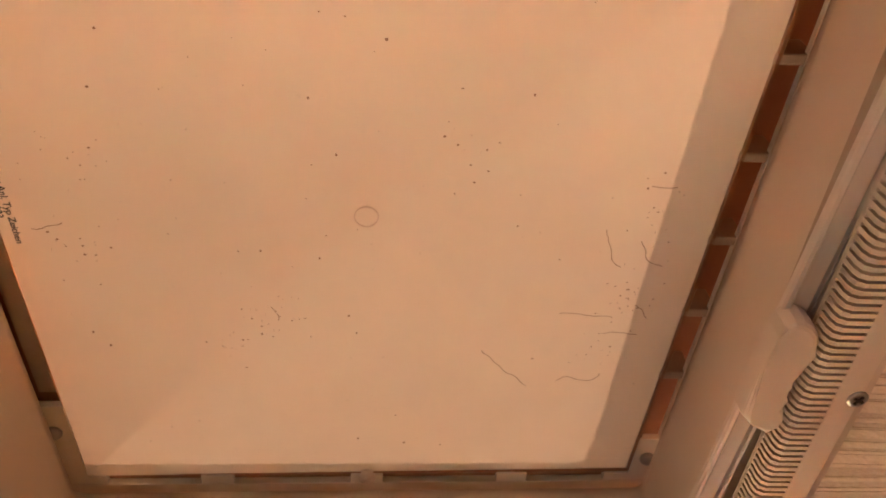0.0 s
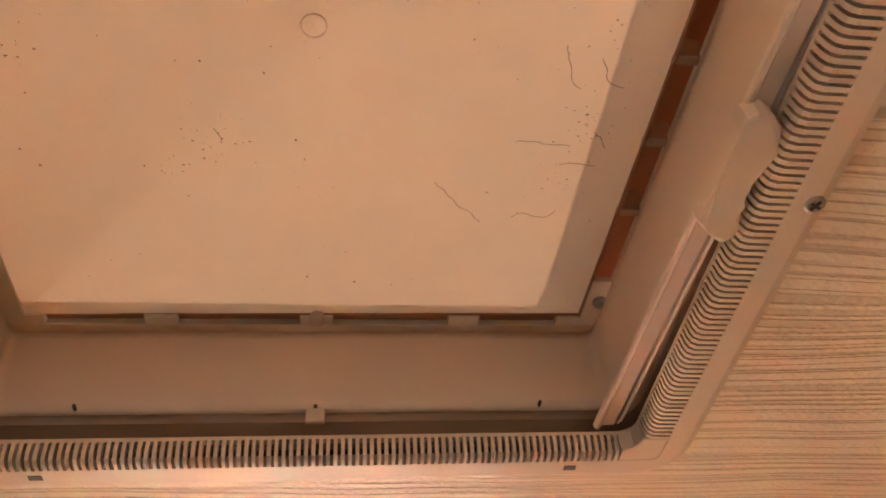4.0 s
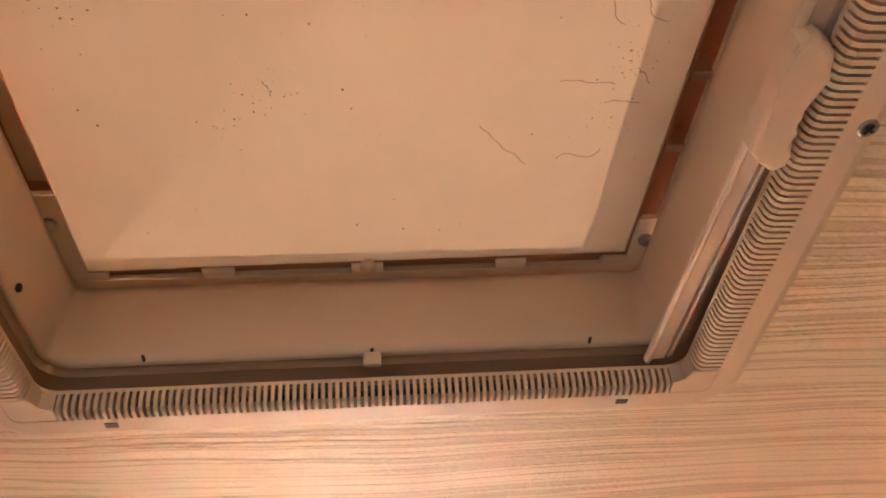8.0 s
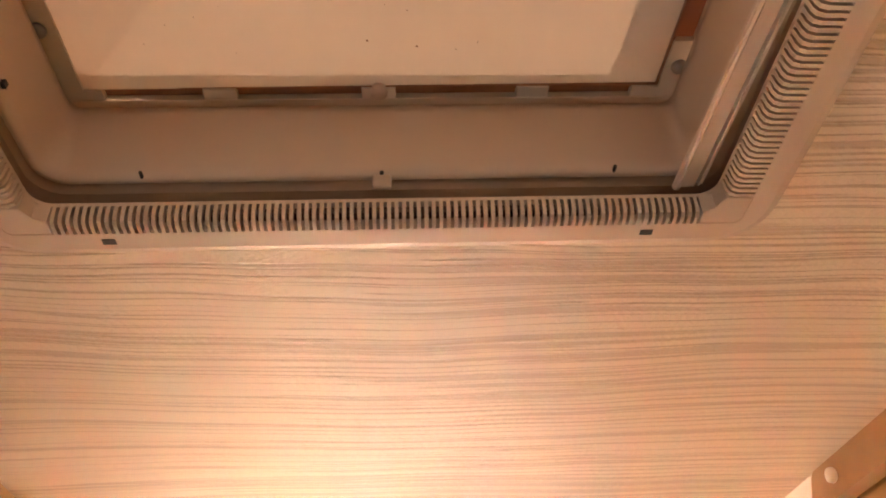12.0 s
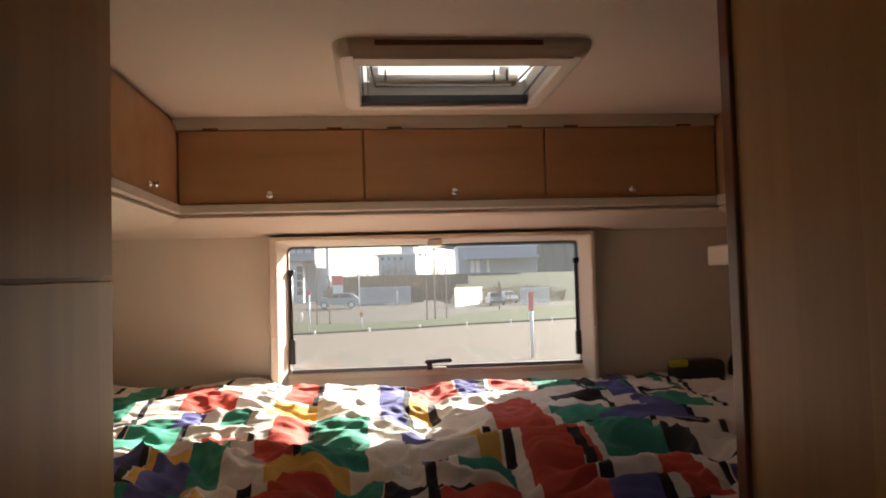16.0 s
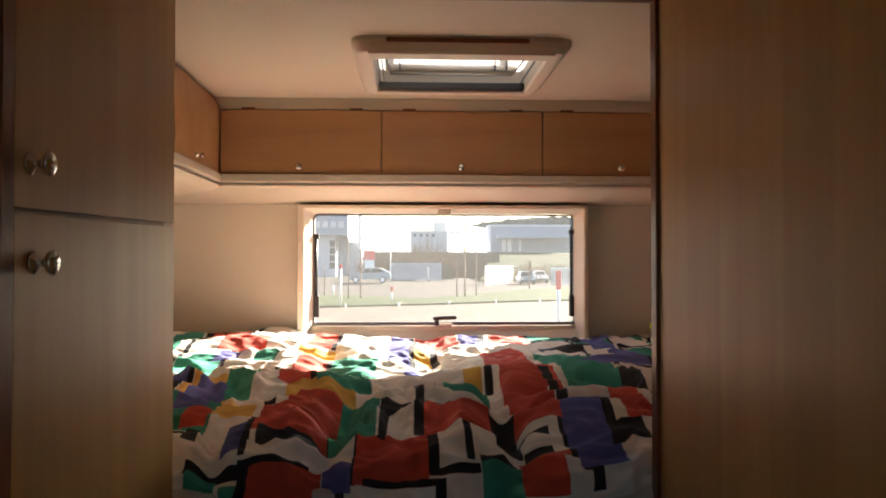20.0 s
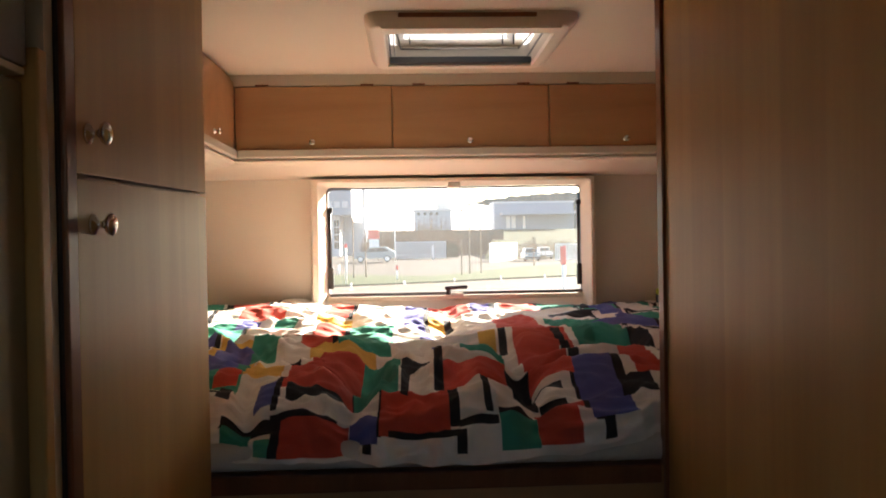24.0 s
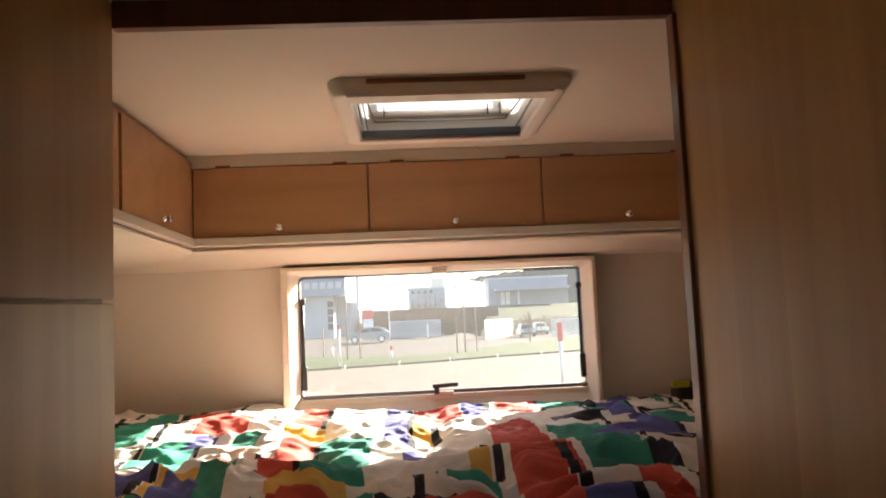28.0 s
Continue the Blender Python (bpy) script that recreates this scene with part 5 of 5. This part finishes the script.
strip("road", [(-60, 10), (60, 10), (60, 66), (11, 47.5), (5.5, 45.3), (2, 43.1), (-3.4, 40.9), (-60, 19)], 0.004, M_PAVE, "sunlit pale road behind the camper", "road")
strip("verge", [(-60, 19.2), (-3.4, 41.1), (2, 43.3), (5.5, 45.5), (11, 47.7), (60, 66.3), (60, 92), (16.4, 73), (9.9, 65.5), (4.5, 55), (1.4, 50), (-6.8, 56), (-60, 60)], 0.10, M_GRASS, "grass verge with a kerb", "verge")
# the yard beyond the verge climbs a little towards the car park
yd = mesh()
near_, far_y = [(-90, 62, GZ + 0.006), (-8, 60, GZ + 0.006), (8, 66, GZ + 0.006), (60, 95, GZ + 0.006)], [(-90, 76, -0.55), (-2, 76, -0.58), (9, 80, -0.96), (60, 110, -0.98)]
back_ = [(-90, 230, -0.50), (-2, 230, -0.52), (12, 230, -0.94), (80, 230, -0.96)]
rows_ = [[yd.verts.new(p) for p in r_] for r_ in (near_, far_y, back_)]
for a_, b_ in zip(rows_, rows_[1:]):
    for k in range(3):
        yd.faces.new((a_[k], a_[k + 1], b_[k + 1], b_[k]))
solid("yard", yd, M_GROUND, "grey asphalt yard of the works", "yard")
for k in range(9):
    x = -9 + k * 2.9
    y = 40.9 + (x + 3.4) * (0.41 if x < 2 else 0.47)
    st = thing("marker_stone", (x, y, GZ), "low white marker stone on the kerb", "marker stone", "stones along the kerb")
    part("stone", lathe(mesh(), [(0.06, 0), (0.06, 0.12), (0.04, 0.19), (0.01, 0.21)], Matrix.Translation((x, y, GZ)), 8), M_POSTW, st)


def post(x, y, h, r, red=0.0, mat=None):
    th = thing("marker_post", (x, y, GZ), "white marker post with a red head" if red else "slim post beside the road", "post")
    part("pole", rod(mesh(), (x, y, GZ), (x, y, GZ + h - red), r, n=10), mat or M_POSTW, th, smooth=True)
    if red:
        part("head", box(mesh(), x - r * 1.5, x + r * 1.5, y - 0.03, y + 0.03, GZ + h - red, GZ + h, 0.02), M_RED, th, "red marker head")


post(5.14, 24.0, 2.16, 0.06, 0.62)
post(-3.5, 41.5, 2.35, 0.05, 0.24)
post(-0.78, 46.2, 0.95, 0.055, 0.28)
post(-5.8, 55.0, 2.2, 0.04, 0.0, M_BARK)
post(-5.2, 55.5, 0.75, 0.07)
post(-3.67, 49.3, 4.0, 0.045, 0.0, M_BARK)


def bare_tree(x, y, h, staked=False):
    th = thing("young_tree", (x, y, GZ), "bare young tree" + (" between tall stakes" if staked else " on the verge"), "tree", "trees on the verge")
    r = random.Random(int(x * 100))
    tr = mesh()
    rod(tr, (x, y, GZ), (x, y, GZ + h * 0.55), 0.06, 0.045, 8)
    rod(tr, (x, y, GZ + h * 0.55), (x + 0.05, y, GZ + h), 0.045, 0.010, 8)
    part("trunk", tr, M_BARK, th, smooth=True)
    cr = mesh()
    for k in range(46):
        z = GZ + h * r.uniform(0.45, 0.97)
        a = r.uniform(0, 6.28)
        L_ = h * r.uniform(0.08, 0.18)
        p = Vector((x, y, z))
        e = p + Vector((math.cos(a) * L_ * 0.6, math.sin(a) * L_ * 0.6, L_ * 0.9))
        rod(cr, p, e, 0.012, 0.004, 4)
        for _ in range(3):
            s = p.lerp(e, r.uniform(0.4, 0.9))
            rod(cr, s, s + Vector((r.uniform(-1, 1), r.uniform(-1, 1), r.uniform(0.2, 1))) * L_ * 0.4, 0.006, 0.003, 4)
    part("crown", cr, M_TWIG, th)
    if staked:
        for sx, sy, sh_ in ((3.55, 51.3, 2.5), (5.05, 53.2, 3.6)):
            part("stake", rod(mesh(), (sx, sy, GZ), (sx, sy, GZ + sh_), 0.05, n=8), M_BARK, th)


bare_tree(4.2, 52.6, 5.6, True)
bare_tree(11.2, 68.0, 2.6)
bare_tree(-2.9, 49.9, 3.2)


def fence(x0, x1, y, base, h, n, mat, label, wide=0.10):
    th = thing("fence", ((x0 + x1) / 2, y, base), label, "fence")
    for k in range(n + 1):
        x = x0 + (x1 - x0) * k / n
        part("picket", box(mesh(), x - wide, x + wide, y - 0.03, y + 0.03, base, base + h), mat, th)
    for z in (0.4, h - 0.15):
        part("rail", box(mesh(), x0, x1, y + 0.03, y + 0.07, base + z, base + z + 0.1), mat, th)


fence(-1.6, 4.1, 88, -0.58, 2.0, 26, M_LGREY, "grey slatted fence round the works yard", 0.075)
shed = thing("boarded_fence", (8.5, 80.5, -0.97), "close-boarded white fence of the yard in the sun", "fence")
for k in range(14):
    bx, by = 8.5 + 0.34 * k, 80.5 + 0.94 * k
    part("board", prism(mesh(), [(bx, by), (bx + 0.33, by + 0.912), (bx + 0.28, by + 0.93), (bx - 0.05, by + 0.018)], "z", -0.97, 1.10), M_HALLW, shed)
fence(11.9, 15.4, 86, -0.98, 1.9, 7, M_BARK, "thin fence posts along the yard", 0.03)
fence(16.2, 19.4, 84, -0.98, 1.9, 16, M_WHITE, "white slatted gate of the yard", 0.05)
post(2.6, 87.0, 1.9, 0.10)
lm = thing("street_lamp", (-1.5, 78.0, -0.58), "slim white street lamp by the yard", "street lamp")
part("pole", rod(mesh(), (-1.5, 78, -0.58), (-1.5, 78, 2.75), 0.06, 0.04, 10), M_POSTW, lm, smooth=True)
part("lamp_head", box(mesh(), -1.62, -1.38, 77.9, 78.1, 2.75, 2.85, 0.02), M_POSTW, lm)


def car(x, y, base, s, paint, label):
    th = thing("car", (x, y, base), label, "car")
    side = [(-2.1, 0.35), (-2.15, 0.70), (-1.95, 0.86), (-1.10, 0.98), (-0.45, 1.42), (0.2, 1.52), (1.2, 1.50), (1.85, 1.12), (2.08, 0.95), (2.12, 0.4)]
    bd = prism(mesh(), [(x + a * s, base + b) for a, b in side], "y", y - 0.85, y + 0.85)
    bmesh.ops.bevel(bd, geom=list(bd.edges), offset=0.06, segments=2, affect="EDGES")
    part("body", bd, paint, th)
    for pane_ in (((-0.92, 1.03), (-0.42, 1.36), (0.12, 1.43), (0.12, 1.03)), ((0.20, 1.03), (0.20, 1.43), (1.05, 1.42), (1.50, 1.08))):
        part("side_window", prism(mesh(), [(x + a * s, base + b) for a, b in pane_], "y", y - 0.87, y + 0.87), M_DGLASS, th, "dark side window")
    for wx in (-1.35, 1.3):
        for wy in (-0.87, 0.70):
            w = part("wheel", rod(mesh(), (x + wx * s, y + wy, base + 0.32), (x + wx * s, y + wy + 0.17, base + 0.32), 0.32 if s > 0.8 else 0.24, n=20), M_TYRE, th)
            if wy < 0:
                part("rim", rod(mesh(), (x + wx * s, y + wy - 0.02, base + 0.32), (x + wx * s, y + wy + 0.02, base + 0.32), 0.24 if s > 0.8 else 0.12, n=16), M_POSTW, w)
    return th


car(-3.55, 76.5, -0.575, 1.0, M_CARB, "silver-blue hatchback parked by the fence")


def parked_car_end(x, y, base, paint, label):
    """A car that shows its front end."""
    th = thing("car", (x, y, base), label, "car")
    lower = prism(mesh(), [(x - 0.82, base + 0.28), (x + 0.82, base + 0.28), (x + 0.86, base + 0.62), (x + 0.78, base + 0.92), (x - 0.78, base + 0.92), (x - 0.86, base + 0.62)], "y", y, y + 4.0)
    bmesh.ops.bevel(lower, geom=list(lower.edges), offset=0.07, segments=2, affect="EDGES")
    part("body", lower, paint, th)
    cabin = prism(mesh(), [(x - 0.72, base + 0.90), (x + 0.72, base + 0.90), (x + 0.56, base + 1.44), (x - 0.56, base + 1.44)], "y", y + 1.1, y + 3.4)
    bmesh.ops.bevel(cabin, geom=list(cabin.edges), offset=0.06, segments=2, affect="EDGES")
    part("cabin", cabin, paint, th)
    part("windscreen", prism(mesh(), [(x - 0.62, base + 0.96), (x + 0.62, base + 0.96), (x + 0.50, base + 1.36), (x - 0.50, base + 1.36)], "y", y + 1.07, y + 1.12), M_DGLASS, th, "dark windscreen")
    for sx in (-1, 1):
        part("headlight", box(mesh(), x + sx * 0.62 - 0.14, x + sx * 0.62 + 0.14, y - 0.02, y + 0.06, base + 0.62, base + 0.76, 0.02), M_POSTW, th, "pale headlight")
        part("wheel", rod(mesh(), (x + sx * 0.80, y + 0.75, base + 0.31), (x + sx * 0.62, y + 0.75, base + 0.31), 0.31, n=18), M_TYRE, th)
    part("bumper", box(mesh(), x - 0.80, x + 0.80, y - 0.04, y + 0.06, base + 0.34, base + 0.48, 0.03), M_TYRE, th)


parked_car_end(13.3, 82.0, -0.96, M_CARB, "dark blue car parked nose out beside the fence")
parked_car_end(16.2, 90.0, -0.96, M_POSTW, "white car parked far off behind the gate")

sg = thing("sign_board", (-3.85, 82, -0.57), "white and red sign board on two legs", "sign")
part("board_lower", box(mesh(), -4.35, -3.3, 82, 82.1, 0.85, 1.75), M_WHITE, sg)
part("board_upper", box(mesh(), -4.45, -3.25, 82, 82.1, 1.75, 2.75), M_RED, sg, "red upper field")
for lx in (-4.25, -3.4):
    part("leg", box(mesh(), lx - 0.05, lx + 0.05, 82.1, 82.2, -0.57, 2.3), M_STEEL, sg)

office = thing("office_building", (-12.5, 118, -0.55), "blue-grey office block with a projecting upper storey", "building")
part("lower_storey", box(mesh(), -34, -9.95, 110, 128, -0.55, 5.35), M_LGREY, office, "pale grey lower wall")
part("upper_storey", box(mesh(), -36, -8.17, 108.6, 128, 5.36, 13.5), M_STEELBLUE, office, "blue-grey upper wall")
part("stair_tower", prism(mesh(), [(-8.15, 108.9), (-6.90, 112.5), (-8.15, 116.0)], "z", 4.4, 13.6), M_HALLW, office, "white stair tower")
part("pillar", box(mesh(), -6.70, -6.32, 110, 110.6, -0.55, 13.2), M_LGREY, office)
part("side_wing", box(mesh(), -9.94, -6.9, 116, 127, -0.55, 5.3), M_STEELBLUE, office)
for r_ in range(4):
    for c_ in range(2):
        wx_, wz_ = -9.9 + c_ * 0.38, 0.6 + r_ * 1.05
        part("window", box(mesh(), wx_ - 0.9, wx_ - 0.9 + 0.34, 109.93, 109.99, wz_, wz_ + 0.9), M_DGLASS, office)
for r_ in range(2):
    for c_ in range(5):
        part("window", box(mesh(), -13.9 + c_ * 1.1, -13.1 + c_ * 1.1, 108.53, 108.59, 6.4 + r_ * 2.6, 7.3 + r_ * 2.6), M_LGREY, office)


def building(name, x0, x1, y0, y1, top, mat, wins, label, size=0.5, wm=None):
    th = thing(name, ((x0 + x1) / 2, (y0 + y1) / 2, -0.9), label, "building")
    part("wall", box(mesh(), x0, x1, y0, y1, -0.9, top), mat, th)
    part("roof", box(mesh(), x0 - 0.2, x1 + 0.2, y0 - 0.2, y1 + 0.2, top, top + 0.35), M_LGREY, th)
    for wx_, wz_ in wins:
        part("window", box(mesh(), wx_ - size / 2, wx_ + size / 2, y0 - 0.06, y0 - 0.01, wz_ - size / 2, wz_ + size / 2), wm or M_DGLASS, th)
    return th




def slanted_hall(x, y, length, top, wins, label):
    """A hall whose long front runs back to the right, so that the sun strikes along it."""
    th = thing("works_hall", (x, y, -0.9), label, "building")
    along, inward = Vector((0.34, 0.94)), Vector((-0.94, 0.34))
    p0 = Vector((x, y))

    def plan(a, b, u, v):
        return [tuple(p0 + along * s + inward * w) for s, w in ((a, u), (b, u), (b, v), (a, v))]
    part("wall", prism(mesh(), plan(0, length, 0, 3), "z", -0.9, top), M_HALLW, th)
    part("roof", prism(mesh(), plan(-0.2, length + 0.2, -0.2, 3.2), "z", top, top + 0.35), M_LGREY, th)
    for s, wz in wins:
        part("window", prism(mesh(), plan(s, s + 1.5, -0.05, -0.01), "z", wz - 0.32, wz + 0.32), M_DGLASS, th)


slanted_hall(-9.4, 155.0, 36.6, 8.9, (), "long white works hall in the sun")
slanted_hall(9.06, 172.2, 48.0, 10.3, ((4.0, 8.5), (8.5, 8.6), (30.0, 9.2), (34.0, 9.3)), "white works hall with small windows")
building("workshop", 1.06, 8.7, 160, 172, 7.8, M_STEELBLUE, [(1.9 + 1.28 * k, 7.15) for k in range(4)], "blue-grey workshop with small square windows", 0.55)
ware = building("warehouse", 17.5, 34.0, 158, 165, 9.0, M_STEELBLUE, (), "blue-grey warehouse with bright doors under a canopy")
part("canopy", box(mesh(), 18.6, 33.5, 153.5, 157.9, 6.5, 7.0), M_STEELBLUE, ware)
for k, dx in enumerate((19.9, 21.0, 23.4)):
    part("door", box(mesh(), dx, dx + (0.9 if k < 2 else 0.5), 157.9, 157.98, 3.8, 6.3), M_WHITE, ware, "bright door")
bank = mesh()
vs = [bank.verts.new(p) for p in ((9, 92, -0.97), (80, 100, -0.97), (95, 152, 3.2), (17, 152, 3.5), (17, 153, -0.97), (95, 153, -0.97))]
bank.faces.new(vs[:4])
bank.faces.new((vs[3], vs[2], vs[5], vs[4]))
solid("grass_bank", bank, M_BANK, "sloping grass bank before the warehouse", "bank")
hb = mesh()
n = 150
tops = []
for k in range(n):
    x = 12 + 1.1 * k
    tops.append(GZ + 14.5 + 9.6 * (1 - math.exp(-k / 22)) + 0.9 * noise.noise(Vector((x * 0.25, 0, 0))) + 0.9 * abs(noise.noise(Vector((x * 1.1, 3, 0)))))
lo2 = [hb.verts.new((12 + 1.1 * k, 325, GZ)) for k in range(n)]
hi2 = [hb.verts.new((12 + 1.1 * k, 345, z_)) for k, z_ in enumerate(tops)]
for k in range(n - 1):
    hb.faces.new((lo2[k], lo2[k + 1], hi2[k + 1], hi2[k]))
solid("backdrop", hb, M_HILL, "distant wooded hill", "hill")


def scrub(x0, x1, y, h, dense, seed, mat, label, base=-0.6):
    """Upright stems, each with a few side twigs."""
    r = random.Random(seed)
    cr = mesh()
    for k in range(int((x1 - x0) * dense)):
        x = r.uniform(x0, x1)
        yy = y + r.uniform(-1.5, 1.5)
        hh = h * r.uniform(0.4, 1.0) * (0.55 + 0.45 * math.sin((x - x0) / (x1 - x0) * 3.14))
        rod(cr, (x, yy, base), (x + r.uniform(-0.6, 0.6), yy, base + hh), 0.035, 0.012, 4)
        for _ in range(3):
            z = base + hh * r.uniform(0.3, 0.9)
            rod(cr, (x, yy, z), (x + r.uniform(-0.8, 0.8), yy + r.uniform(-0.5, 0.5), z + r.uniform(0.2, 0.9)), 0.022, 0.008, 4)
    return solid("shrubs", cr, mat, label, "shrubs", kind="stuff")


scrub(-6.5, 8.0, 104, 5.2, 20, 3, M_TWIG, "bare brown shrubs behind the fence")
scrub(0.5, 7.5, 112, 6.6, 16, 5, M_TWIG, "tall bare shrubs before the workshop")
solid("boundary_wall", box(mesh(), -6.6, 15.5, 126, 126.4, -0.9, 3.2), surface("brown-grey boarding", (0.085, 0.072, 0.058), 0.9, vary=0.3, scale=(1.5, 1.5, 0.2), fine=3), "brown-grey boarded wall behind the shrubs", "wall", kind="")
scrub(-6.6, 15.5, 124, 5.0, 16, 11, M_TWIG, "thin bare shrubs along the boarded wall", -0.9)
scrub(10, 24, 96, 2.6, 12, 4, M_TWIG, "bare brown shrubs along the bank", -0.95)
scrub(-1.8, 1.6, 91, 2.4, 60, 6, M_HEDGE, "dark hedge behind the slatted fence")
scrub(4.0, 6.0, 95, 2.2, 40, 8, M_HEDGE, "dark evergreen shrubs beside the yard")
